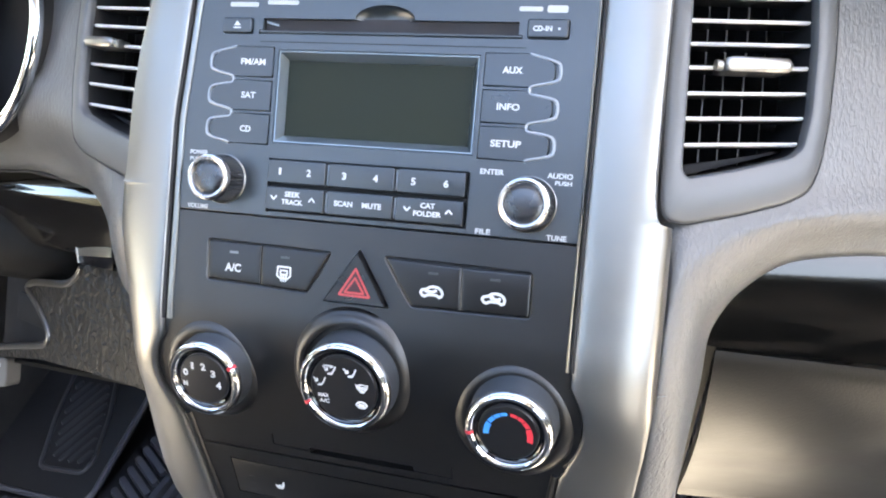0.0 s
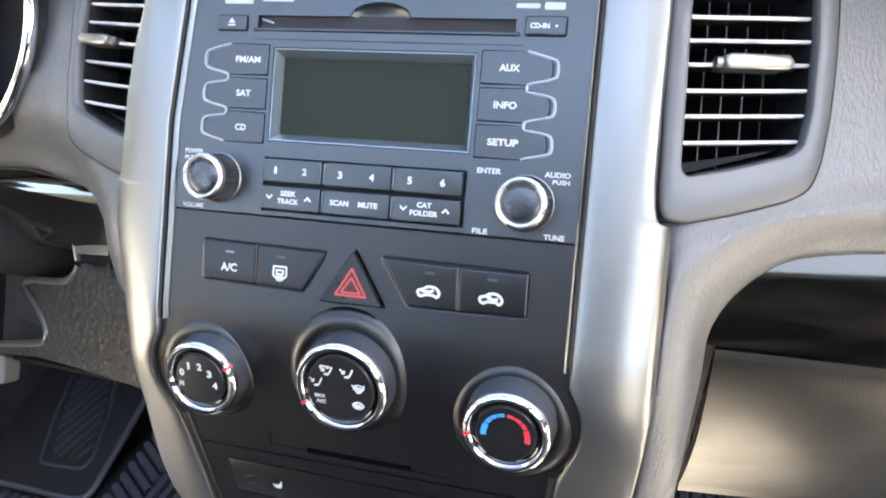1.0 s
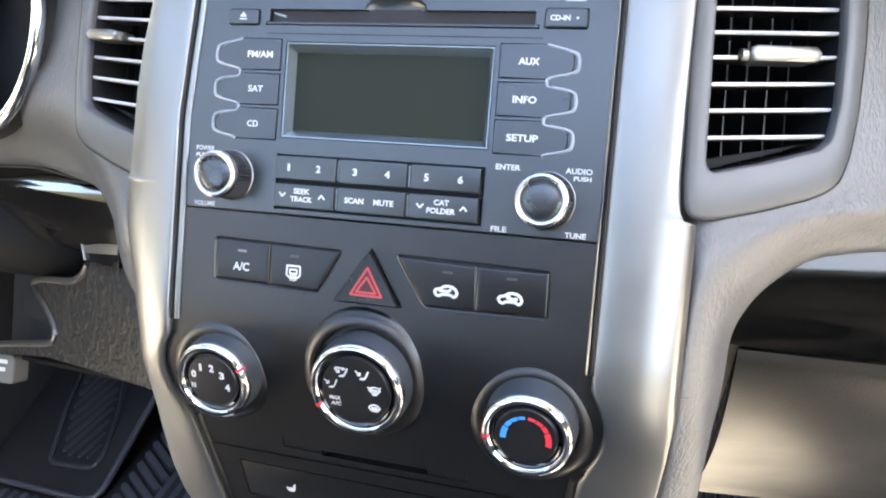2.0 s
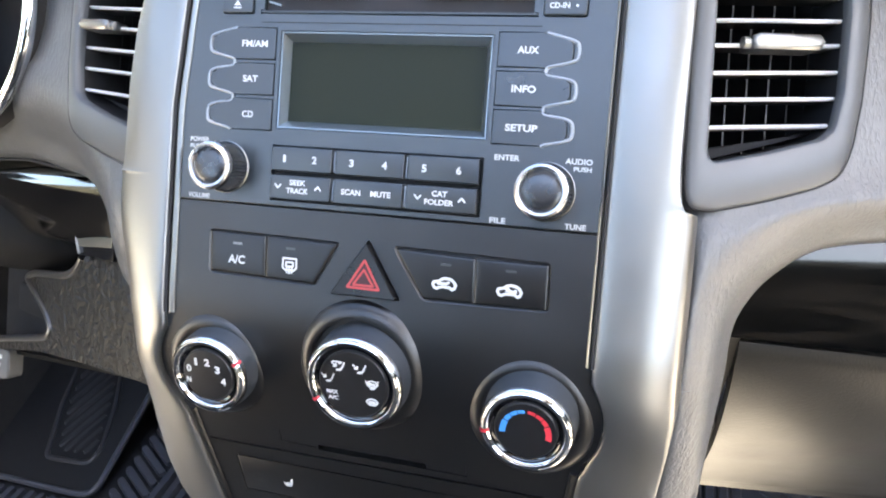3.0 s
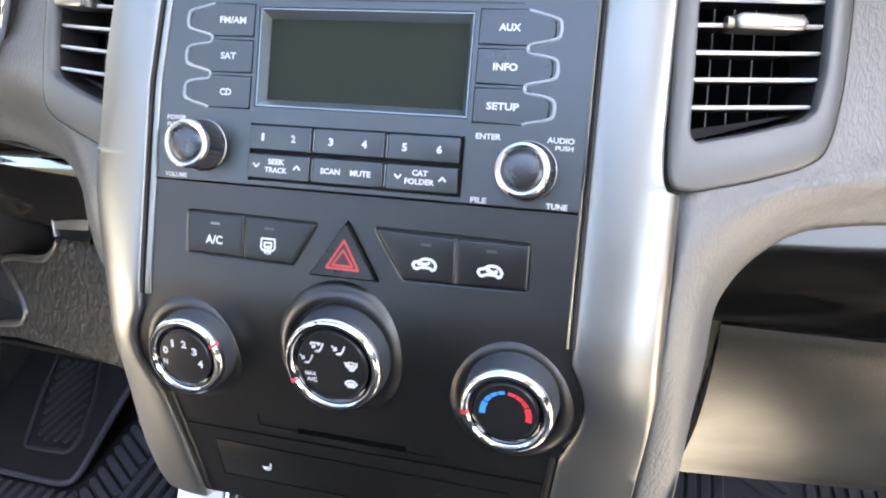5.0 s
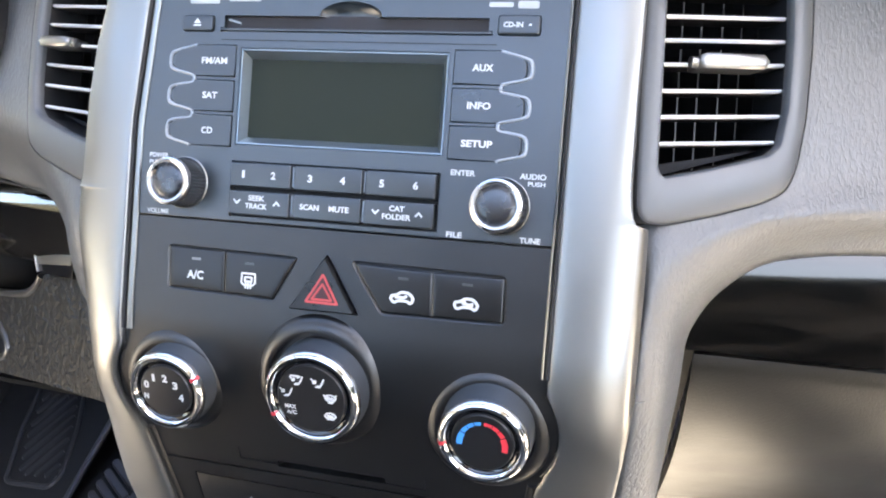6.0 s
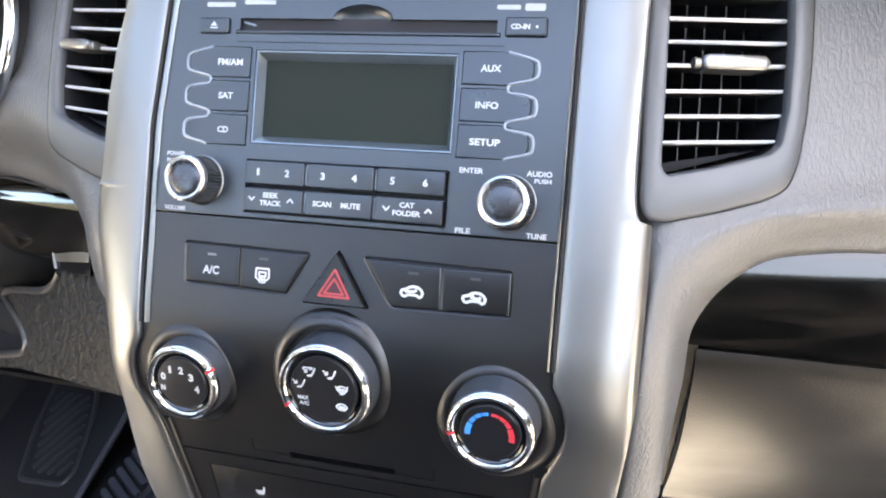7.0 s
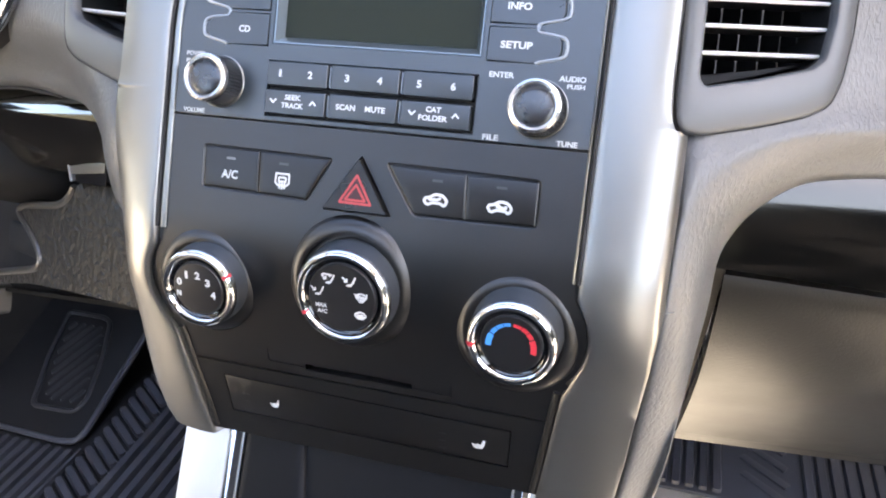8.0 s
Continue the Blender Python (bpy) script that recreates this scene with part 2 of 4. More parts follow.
def tube(path, r, seg=8, closed=False, bm=None, squash=1.0):
    bm = bm or bmesh.new()
    path = [Vector(p) for p in path]
    n = len(path)
    rings = []
    for i, p in enumerate(path):
        a = path[i - 1] if (i or closed) else p
        b = path[(i + 1) % n] if (i < n - 1 or closed) else p
        d = (b - a).normalized()
        side = d.cross(Vector((0, 1, 0.02))).normalized()
        up = side.cross(d)
        rings.append([bm.verts.new(p + side * r * math.cos(2 * math.pi * k / seg) + up * r * squash * math.sin(2 * math.pi * k / seg)) for k in range(seg)])
    for i in range(n if closed else n - 1):
        r0, r1 = rings[i], rings[(i + 1) % n]
        for k in range(seg):
            bm.faces.new((r0[k], r0[(k + 1) % seg], r1[(k + 1) % seg], r1[k]))
    if not closed:
        bm.faces.new(rings[0])
        bm.faces.new(rings[-1])
    return bm


def spline(pts, steps):
    """Points on a smooth curve through pts."""
    pts = [Vector(p) for p in pts]
    ext = [2 * pts[0] - pts[1], *pts, 2 * pts[-1] - pts[-2]]
    out = []
    for i in range(1, len(ext) - 2):
        p0, p1, p2, p3 = ext[i - 1:i + 3]
        for s in range(steps):
            t = s / steps
            out.append(0.5 * (2 * p1 + (p2 - p0) * t + (2 * p0 - 5 * p1 + 4 * p2 - p3) * t * t + (3 * p1 - p0 - 3 * p2 + p3) * t ** 3))
    out.append(pts[-1])
    return out


def sheet(rows, across=4, along=4, thick=0.0, away=Vector((0, 1, 0)), bm=None):
    """A smooth skin through rows of control points; thick: its depth behind the front."""
    fine = [spline(r, along) for r in rows]
    cols = [spline([r[i] for r in fine], across) for i in range(len(fine[0]))]
    bm = bm or bmesh.new()
    g = [[bm.verts.new(p) for p in c] for c in cols]
    for i in range(len(g) - 1):
        for j in range(len(g[0]) - 1):
            bm.faces.new((g[i][j], g[i + 1][j], g[i + 1][j + 1], g[i][j + 1]))
    if thick:
        h = [[bm.verts.new(v.co + away * thick) for v in c] for c in g]
        for i in range(len(g) - 1):
            for j in range(len(g[0]) - 1):
                bm.faces.new((h[i][j], h[i][j + 1], h[i + 1][j + 1], h[i + 1][j]))
        for i in range(len(g) - 1):
            for j in (0, len(g[0]) - 1):
                bm.faces.new((g[i][j], g[i + 1][j], h[i + 1][j], h[i][j]))
        for j in range(len(g[0]) - 1):
            for i in (0, len(g) - 1):
                bm.faces.new((g[i][j], g[i][j + 1], h[i][j + 1], h[i][j]))
    return bm


def cut(bm, cutters):
    """bm less the cutters, each a closed bmesh."""
    me = bpy.data.meshes.new("solid")
    bmesh.ops.recalc_face_normals(bm, faces=bm.faces[:])
    bm.to_mesh(me)
    bm.free()
    body = new("solid", me)
    tools = []
    for c in cutters:
        bmesh.ops.recalc_face_normals(c, faces=c.faces[:])
        m = bpy.data.meshes.new("cutter")
        c.to_mesh(m)
        c.free()
        t = new("cutter", m)
        tools.append(t)
        mod = body.modifiers.new("cut", 'BOOLEAN')
        mod.operation, mod.solver, mod.object = 'DIFFERENCE', 'EXACT', t
    bpy.context.view_layer.update()
    dg = bpy.context.evaluated_depsgraph_get()
    ev = body.evaluated_get(dg)
    got = ev.to_mesh()
    out = bmesh.new()
    out.from_mesh(got)
    ev.to_mesh_clear()
    for o in (body, *tools):
        d = o.data
        bpy.data.objects.remove(o)
        bpy.data.meshes.remove(d)
    return out


def letters(body, cx, cz, width, height, on, out=0.25, heavy=0.03, bm=None, spin=0.0):
    """Printed letters of a given width and height centred at (cx, cz) on a face."""
    cu = bpy.data.curves.new("letters", 'FONT')
    cu.body, cu.size, cu.offset, cu.extrude, cu.resolution_u = body, 1.0, heavy, 0.0, 3
    ob = new("letters", cu)
    bpy.context.view_layer.update()
    ev = ob.evaluated_get(bpy.context.evaluated_depsgraph_get())
    me = ev.to_mesh()
    tmp = bmesh.new()
    tmp.from_mesh(me)
    ev.to_mesh_clear()
    bpy.data.objects.remove(ob)
    bpy.data.curves.remove(cu)
    xs, ys = [v.co.x for v in tmp.verts], [v.co.y for v in tmp.verts]
    x0, x1, y0, y1 = min(xs), max(xs), min(ys), max(ys)
    bm = bm or bmesh.new()
    c, s = math.cos(radians(spin)), math.sin(radians(spin))
    made = {}
    for v in tmp.verts:
        px = ((v.co.x - x0) / (x1 - x0) - 0.5) * width
        pz = ((v.co.y - y0) / (y1 - y0) - 0.5) * height
        made[v.index] = bm.verts.new(on(cx + px * c - pz * s, cz + px * s + pz * c, out))
    for f in tmp.faces:
        try:
            bm.faces.new([made[v.index] for v in f.verts])
        except ValueError:
            pass
    tmp.free()
    return bm


def strokes(lines, w, on, out=0.25, bm=None, cx=0.0, cz=0.0, k=1.0):
    """Printed line work: each line a strip with round joints, each a hair above the last."""
    bm = bm or bmesh.new()
    lift = out
    for line in lines:
        pts = [Vector((cx + x * k, cz + z * k)) for x, z in line]
        for a, b in zip(pts, pts[1:]):
            d = (b - a).normalized() * w / 2
            n = Vector((-d.y, d.x))
            lift += 0.006
            bm.faces.new([bm.verts.new(on(p.x, p.y, lift)) for p in (a + n - d * 0.4, b + n + d * 0.4, b - n + d * 0.4, a - n - d * 0.4)])
    return bm


def patch(pts, on, out=0.25, bm=None, cx=0.0, cz=0.0, k=1.0):
    bm = bm or bmesh.new()
    bm.faces.new([bm.verts.new(on(cx + x * k, cz + z * k, out)) for x, z in pts])
    return bm


def merged(*bms):
    first = bms[0]
    for b in bms[1:]:
        me = bpy.data.meshes.new("joined")
        b.to_mesh(me)
        b.free()
        first.from_mesh(me)
        bpy.data.meshes.remove(me)
    return first


# ---- cabin shell, in the world ----
def box_bm(x0, y0, z0, x1, y1, z1):
    bm = bmesh.new()
    vs = [bm.verts.new((x, y, z)) for x in (x0, x1) for y in (y0, y1) for z in (z0, z1)]
    for q in ((0, 1, 3, 2), (4, 6, 7, 5), (0, 4, 5, 1), (2, 3, 7, 6), (0, 2, 6, 4), (1, 5, 7, 3)):
        bm.faces.new([vs[i] for i in q])
    return bm


def joined_boxes(*bs):
    return merged(*[box_bm(*b) for b in bs])


# Unseen ground, pale and warm to bounce light in through the openings.
single("ground", box_bm(-400000, -400000, -470, 400000, 400000, -450), ASPHALT, (0, 0, -450), "unseen pale ground, coloured to bounce warm light", "ground", "structure", in_world=True)
# Unseen screens, added to keep the low sky out of reflections.
single("backdrop", joined_boxes((14000, -24000, -460, 14600, 30000, 4300), (-14600, -5000, -460, -14000, 1400, 5600)), BACKDROP, (0, 0, -450), "unseen dull green screens added to cut sky reflections", "hedge", "structure", in_world=True)
single("floor", box_bm(-800, -2200, -40, 800, 900, -4), CARPET, (0, 0, -4), "beige carpeted cabin floor under the mats", "floor", "structure", in_world=True)
# Unseen dark blocks, added so that rails and lower panel reflect dark.
single("dark_block_rear", joined_boxes((-790, -2190, -4, -70, -1000, 300), (70, -2190, -4, 790, -1000, 300)), DARK_CLOTH, (0, -1500, 0), "unseen charcoal blocks added to shape reflections", "floor", "structure", in_world=True)
single("dark_block_middle", joined_boxes((-700, -998, -4, -260, -500, 150), (-120, -998, -4, 160, -150, 220), (160, -998, -4, 300, -120, 110), (-258, -998, -4, -122, -302, 30), (-480, -498, -4, -260, -302, 30)), DARK_CLOTH, (0, -700, 0), "unseen charcoal blocks added to shape reflections", "floor", "structure", in_world=True)
# Unseen light block, added to bounce sun onto glovebox and pad.
single("bounce_block_side", box_bm(302, -998, -4, 715, -330, 340), BOUNCE_CLOTH, (530, -700, 0), "unseen light grey block added to bounce light", "floor", "structure", in_world=True)
# Unseen roof: opening set for the radio's sky reflection, header to block sun.
single("ceiling", joined_boxes((-790, -2200, 1170, 790, -1150, 1200), (-790, -1150, 1170, -755, -180, 1200), (425, -1150, 1170, 790, -180, 1200), (-755, -470, 1170, 425, -180, 1200)), HEADLINER, (0, -1000, 1170), "unseen grey roof, opening cut for the radio's sky reflection", "ceiling", "structure", in_world=True)
# Unseen wall; its gaps are placed for reflections in rail, wood and keys.
single("wall_left", joined_boxes((-830, -2200, -40, -790, -720, 740), (-830, -720, -40, -790, -280, 120), (-830, -280, -40, -790, -40, 740), (-830, -40, -40, -790, 170, 525), (-830, 170, -40, -790, 480, 555), (-830, -40, 770, -790, 480, 1200), (-830, 480, -40, -790, 900, 820), (-830, -720, 580, -790, -280, 740), (-830, -860, 740, -790, -760, 1200), (-830, -2200, 740, -790, -860, 770), (-830, -2200, 1150, -790, -860, 1200), (-830, -760, 740, -790, -180, 870), (-830, -2200, 770, -790, -2120, 1150), (-830, -760, 1100, -790, -180, 1200)), INNER, (-800, 0, 0), "unseen charcoal side wall, openings cut to shape reflections", "wall", "structure", in_world=True)
# Deep shade left of the heel pad, made with a black box.
single("footwell_shade", box_bm(-788, 218, 0, -645, 878, 330), CAVITY, (-700, 500, 0), "black box put in for the footwell's shade", "wall", "structure", in_world=True)
# Unseen wall; gaps and pillar are placed to steer sun and reflections.
single("wall_right", joined_boxes((790, -2200, -40, 830, -1150, 500), (790, -1150, -40, 830, -770, 60), (790, -770, -40, 830, -290, 500), (790, -290, -40, 830, 10, 60), (790, -290, 440, 830, 10, 500), (790, 10, -40, 830, 900, 500), (790, -620, 500, 830, -60, 600), (790, -60, 500, 830, 260, 1060), (790, -2200, 1060, 830, -180, 1200), (790, -2200, 500, 830, -1700, 1060)), INNER, (800, 0, 0), "unseen charcoal side wall, openings cut to aim light", "wall", "structure", in_world=True)
single("wall_rear", box_bm(-830, -2240, -40, 830, -2200, 1200), INNER, (0, -2200, 0), "charcoal rear end of the cabin", "wall", "structure", in_world=True)
single("wall_front", box_bm(-830, 880, -40, 830, 920, 700), CAVITY, (0, 900, 0), "black firewall of the footwell", "wall", "structure", in_world=True)
single("dash_top", sheet([[(-790, 110, 655), (0, 70, 668), (790, 110, 655)], [(-790, 260, 690), (0, 230, 705), (790, 260, 690)], [(-790, 890, 700), (0, 890, 705), (790, 890, 700)]], thick=20, away=Vector((0, 0, -1))), PAD, (0, 400, 690), "grey moulded top of the dashboard below the windscreen", "dashboard top", "structure", in_world=True)

# ---- radio ----
radio = thing("car_radio", (0, 0, 0), "charcoal car radio with an unlit display, keys and two knobs", "radio")

TIPS = (76.2, 59.5, 42.9)
TONGUE = [(74.5, 83.9)]
for tip in TIPS:
    TONGUE += [(85.6, tip + 4.8), (88.3, tip + 2.8), (88.5, tip - 2.2), (86.2, tip - 4.2), (77.4, tip - 6.2), (75.5, tip - 7.2), (75.4, tip - 9.3)] + ([(77.0, tip - 10.4)] if tip > 50 else [])
TONGUE.pop()
SIDE_KEYS = [[(53.8, tip + 7.8), (75.2, tip + 7.8), (84.6, tip + 4.4), (86.2, tip + 3.0), (86.4, tip - 2.6), (84.8, tip - 4.2), (75.0, tip - 6.9), (53.8, tip - 7.0)] for tip in TIPS]
KEY_X = [(-51.0, -20.0), (-18.2, 15.4), (17.2, 50.0)]
KEY_Z = [(17.5, 28.6), (4.2, 15.4)]


def radio_face():
    body = slab(fillet(rect(-106, 0.6, 106, 117), 1.0), -14, 0, flat, 0.6)
    lip = bmesh.new()
    bmesh.ops.create_uvsphere(lip, u_segments=32, v_segments=16, radius=1.0)
    for v in lip.verts:
        v.co = Vector((3 + v.co.x * 15.5, -1.0 + v.co.y * 5.5, 98.5 + v.co.z * 6.8))
    cutters = [
        slab(rect(-61, 92.2, 68, 98.3), -9, 2, flat),
        slab(rect(-63, 90.4, 70, 92.6), -1.6, 2, flat),
        lip,
        slab(rect(-51.4, 37.2, 51.4, 83.0), -7, 2, flat),
        slab(rect(-52.3, 2.9, 51.3, 29.6), -3, 2, flat),
        slab(fillet(rect(-83.3, 90.2, -66.1, 98.3), 1.6), -3, 2, flat),
        slab(fillet(rect(71.9, 90.6, 91.1, 99.8), 1.6), -3, 2, flat),
        lathe([(12.4, -2.0), (12.6, 2.0)], lambda x, u, o: flat(x - 77.0, u + 17.3, o), 48),
        lathe([(12.8, -2.0), (13.0, 2.0)], lambda x, u, o: flat(x + 79.4, u + 16.6, o), 48),
    ]
    for side in (1, -1):
        for k in SIDE_KEYS:
            q = [(side * x, z) for x, z in k]
            cutters.append(slab(grown(q, 0.35), -2.2, 2, flat))
    return cut(body, cutters)


part("faceplate", radio_face(), RADIO, radio, "satin charcoal faceplate", 15)
part("slot_flap", slab(rect(-62, 91.5, 69, 99), -10, -2.6, flat), FLAP, radio, "brown felt flap in the disc slot")
part("slot_lip", slab(fillet(rect(-62.6, 91.2, 69.6, 92.2), 0.4, 2), -6, 0.35, flat, 0.35, 3), RADIO, radio, "lower lip of the disc slot")
# The crease's shade, painted as a thin black strip on the face.
part("crease_line", slab(rect(-62, 86.5, 72, 86.9), -0.3, 0.12, flat), CAVITY, radio)
# Glint in the slot, added as a bright metal sliver.
part("slot_glint", slab([(-60, 96.4), (-53.5, 94.7), (-53.5, 95.6), (-60, 97.2)], -6, -1.9, flat), CHROME_SATIN, radio)
part("eject_button", slab(fillet(rect(-82.9, 90.6, -66.5, 97.9), 1.4), -3, 1.6, flat, 0.9), RADIO_KEY, radio, sharp=15)
part("eject_mark", patch([(-76.4, 94.0), (-72.6, 94.0), (-74.5, 96.4)], flat, 1.75, strokes([[(-76.4, 93.0), (-72.6, 93.0)]], 0.7, flat, 1.72)), PRINT, radio)
part("disc_in_button", slab(fillet(rect(72.3, 91.0, 90.7, 99.4), 1.4), -3, 1.6, flat, 0.9), RADIO_KEY, radio, sharp=15)
bm = letters("CD-IN", 79.0, 95.2, 8.6, 2.4, flat, 1.75)
part("disc_in_print", merged(bm, patch(fillet(rect(85.9, 94.6, 87.0, 95.7), 0.5), flat, 1.75)), PRINT, radio)
for x0, z0, x1, z1 in ((-80.0, 103.7, -64.2, 105.9), (-59.2, 104.9, -42.4, 107.0), (67.4, 103.1, 78.2, 105.2), (80.2, 102.6, 89.4, 105.8)):
    part("badge_bar", slab(fillet(rect(x0, z0, x1, z1), 0.8), -0.4, 0.2, flat), PRINT_SOFT, radio)


def bezel_bm():
    bm = bmesh.new()
    loops = [[bm.verts.new(flat(x, z, o)) for x, z in rect(*r)] for r, o in (
        ((-51.2, 37.4, 51.2, 82.8), -6.0), ((-51.2, 37.4, 51.2, 82.8), -0.5), ((-50.9, 37.7, 50.9, 82.5), -0.2), ((-50.4, 38.2, 50.4, 82.0), -0.3), ((-47.8, 41.3, 47.6, 78.7), -5.0), ((-47.8, 41.3, 47.6, 78.7), -6.5))]
    for a, b in zip(loops, loops[1:]):
        for i in range(4):
            bm.faces.new((a[i], a[(i + 1) % 4], b[(i + 1) % 4], b[i]))
    return bm


part("display_bezel", bezel_bm(), BEZEL_GREY, radio, "grey sloping display bezel", 20)
part("display", slab(rect(-48.2, 40.9, 48.0, 79.1), -8, -5.2, flat), LCD, radio, "unlit grey-green display")

SIDE_NAMES = {1: ("AUX", "INFO", "SETUP"), -1: ("FM/AM", "SAT", "CD")}
SIDE_AT = {1: ((66.9, 76.5, 9.4), (66.3, 59.9, 10.6), (66.6, 43.2, 14.2)), -1: ((-64.6, 76.5, 13.6), (-66.0, 60.0, 8.0), (-66.4, 43.2, 6.0))}
for side in (1, -1):
    for k, word, (cx, cz, w) in zip(SIDE_KEYS, SIDE_NAMES[side], SIDE_AT[side]):
        q = [(side * x, z) for x, z in k]
        b = part("menu_button", slab(fillet(q, 0.8, 2), -2.2, 0.7, flat, 0.45), RADIO_KEY, radio, sharp=15)
        part("button_print", letters(word, cx, cz, w, 3.2, flat, 0.85), PRINT, b)
    part("wave_trim", tube(spline([flat(side * x, z, 0.1) for x, z in TONGUE], 3), 0.8), WAVE, radio, "wavy silver outline beside the menu buttons")

words = {(0, 0): [("1", -44.0, 23.2, 1.4), ("2", -28.6, 23.2, 2.3)], (1, 0): [("3", -10.0, 23.0, 2.3), ("4", 6.1, 23.0, 2.6)], (2, 0): [("5", 25.0, 23.0, 2.3), ("6", 41.0, 23.0, 2.4)],
         (1, 1): [("SCAN", -9.4, 9.8, 9.6), ("MUTE", 5.2, 9.8, 9.8)], (0, 1): [], (2, 1): []}
for i, (x0, x1) in enumerate(KEY_X):
    for j, (z0, z1) in enumerate(KEY_Z):
        b = part("preset_key", slab(fillet(rect(x0, z0, x1, z1), 0.7, 2), -3, 3.2, flat, 0.8, 3), RADIO_KEY, radio, sharp=12)
        if words[i, j]:
            part("key_print", merged(*[letters(w, cx, cz, ww, 3.5 if j == 0 else 2.7, flat, 3.4, 0.035) for w, cx, cz, ww in words[i, j]]), PRINT, b)
        elif j == 1:
            up, low, cx = ("SEEK", "TRACK", -36.4) if i == 0 else ("CAT", "FOLDER", 33.0)
            arrows = strokes([[(cx - 11.6, 11.0), (cx - 10.1, 9.3), (cx - 8.6, 11.0)], [(cx + 8.9, 9.3), (cx + 10.4, 11.0), (cx + 11.9, 9.3)]], 0.8, flat, 3.4)
            part("key_print", merged(letters(up, cx, 12.2, 8.4 if i == 0 else 7.2, 2.6, flat, 3.4, 0.035), letters(low, cx, 8.4, 11.4 if i == 0 else 13.6, 2.6, flat, 3.4, 0.035), arrows), PRINT, b)
# Shade between the keys is painted with a black pocket floor.
part("key_well", slab(rect(-52.0, 3.1, 51.1, 29.4), -3.2, -2.4, flat), CAVITY, radio, "black pocket floor put in for shade between the keys")
for cx in (-19.1, 16.3):
    for z0, z1 in KEY_Z:
        part("key_divider", slab(fillet(rect(cx - 0.3, z0 + 0.8, cx + 0.3, z1 - 0.8), 0.25, 2), -3, 2.0, flat, 0.2), WAVE, radio)


def radio_knob(cx, cz, r, h, label):
    on = lambda x, u, o: flat(cx + x, cz + u, o)
    k = part("control_knob", lathe([(r + 0.6, -2), (r + 0.6, 1.0), (r + 0.5, 2.0), (r + 0.3, h - 3.5), (r, h - 2.6)], on, 84, 1, (2, 3), 1.1), RUBBER, radio, label)
    part("base_ring", lathe([(r + 0.9, -1.6), (r + 1.6, -1.6), (r + 1.75, 0.4), (r + 1.4, 0.7), (r + 0.9, 0.3)], on, 64, closed=True), CHROME_SATIN, k)
    part("chrome_ring", lathe([(r + 0.3, h - 3.4), (r + 0.5, h - 2.2), (r + 0.1, h - 0.7), (r - 0.9, h), (r - 2.0, h - 0.3), (r - 2.6, h - 1.4), (r - 2.6, h - 3.4)], on, 72, closed=True), RING, k)
    part("cap", lathe([(r - 2.4, h - 3.2), (r - 2.5, h - 1.6), (r - 3.2, h - 1.2), (r * 0.55, h - 0.75), (r * 0.3, h - 0.55), (r * 0.06, h - 0.5)], on, 48), CAP, k)
    return k


radio_knob(-77.0, 17.3, 10.9, 15.5, "small ribbed black volume knob with a chrome rim")
radio_knob(79.4, 16.6, 11.2, 13.0, "black tuning knob with a chrome rim")
for word, cx, cz, w, h in (("POWER", -92.0, 30.0, 10.4, 2.3), ("PUSH", -93.4, 26.6, 7.4, 2.0), ("VOLUME", -90.8, 2.7, 12.0, 2.3), ("ENTER", 61.4, 30.2, 11.2, 2.5),
                           ("AUDIO", 92.6, 30.3, 11.6, 2.5), ("PUSH", 94.4, 27.1, 7.6, 2.0), ("FILE", 59.4, 2.6, 7.2, 2.5), ("TUNE", 93.4, 2.5, 9.2, 2.5)):
    part("face_print", letters(word, cx, cz, w, h, flat, 0.2), PRINT, radio)

# ---- climate panel ----
climate = thing("climate_panel", (0, prof(-84), -84), "black climate control panel with switches and three chrome-ringed knobs", "climate control")
LOBE = 31.0


def edge_x(z):
    """Half the width of the climate panel, which swells round its outer knobs."""
    x = 101.5 if z > -104 else 98.5 - 0.155 * (-108 - z)
    d = z + 84.0
    if abs(d) < LOBE:
        x = max(x, 80.5 + math.sqrt(LOBE * LOBE - d * d))
    return x


def panel_bm(z_top, z_low, rows, thick=12.0, wide=4.5):
    bm = bmesh.new()
    front, back = [], []
    cols = 24
    for i in range(rows + 1):
        z = z_top + (z_low - z_top) * i / rows
        e = edge_x(z) + (wide if edge_x(z) < 103 else 0.5)
        front.append([bm.verts.new(curved(-e + 2 * e * j / cols, z, 0)) for j in range(cols + 1)])
        back.append([bm.verts.new(curved(-e + 2 * e * j / cols, z, -thick)) for j in range(cols + 1)])
    for g, flip in ((front, False), (back, True)):
        for i in range(rows):
            for j in range(cols):
                q = (g[i][j], g[i][j + 1], g[i + 1][j + 1], g[i + 1][j])
                bm.faces.new(q[::-1] if flip else q)
    for i in range(rows):
        for j in (0, cols):
            bm.faces.new((front[i][j], front[i + 1][j], back[i + 1][j], back[i][j]))
    for j in range(cols):
        for i in (0, rows):
            bm.faces.new((front[i][j], front[i][j + 1], back[i][j + 1], back[i][j]))
    return bm


AC = [(-82.6, -14.0), (-52.85, -14.2), (-52.25, -34.1), (-82.1, -33.6)]
DEFROST = [(-52.6, -14.2), (-15.6, -14.8), (-26.6, -34.8), (-51.8, -34.2)]
FRESH = [(13.4, -14.0), (50.85, -15.0), (51.65, -35.2), (28.2, -35.6)]
RECIRC = [(51.15, -15.0), (83.7, -14.8), (84.2, -34.5), (51.95, -35.3)]
TRI = [(0.0, -11.4), (-17.2, -38.2), (17.0, -38.0)]
left_pocket = [AC[0], DEFROST[1], DEFROST[2], AC[3]]
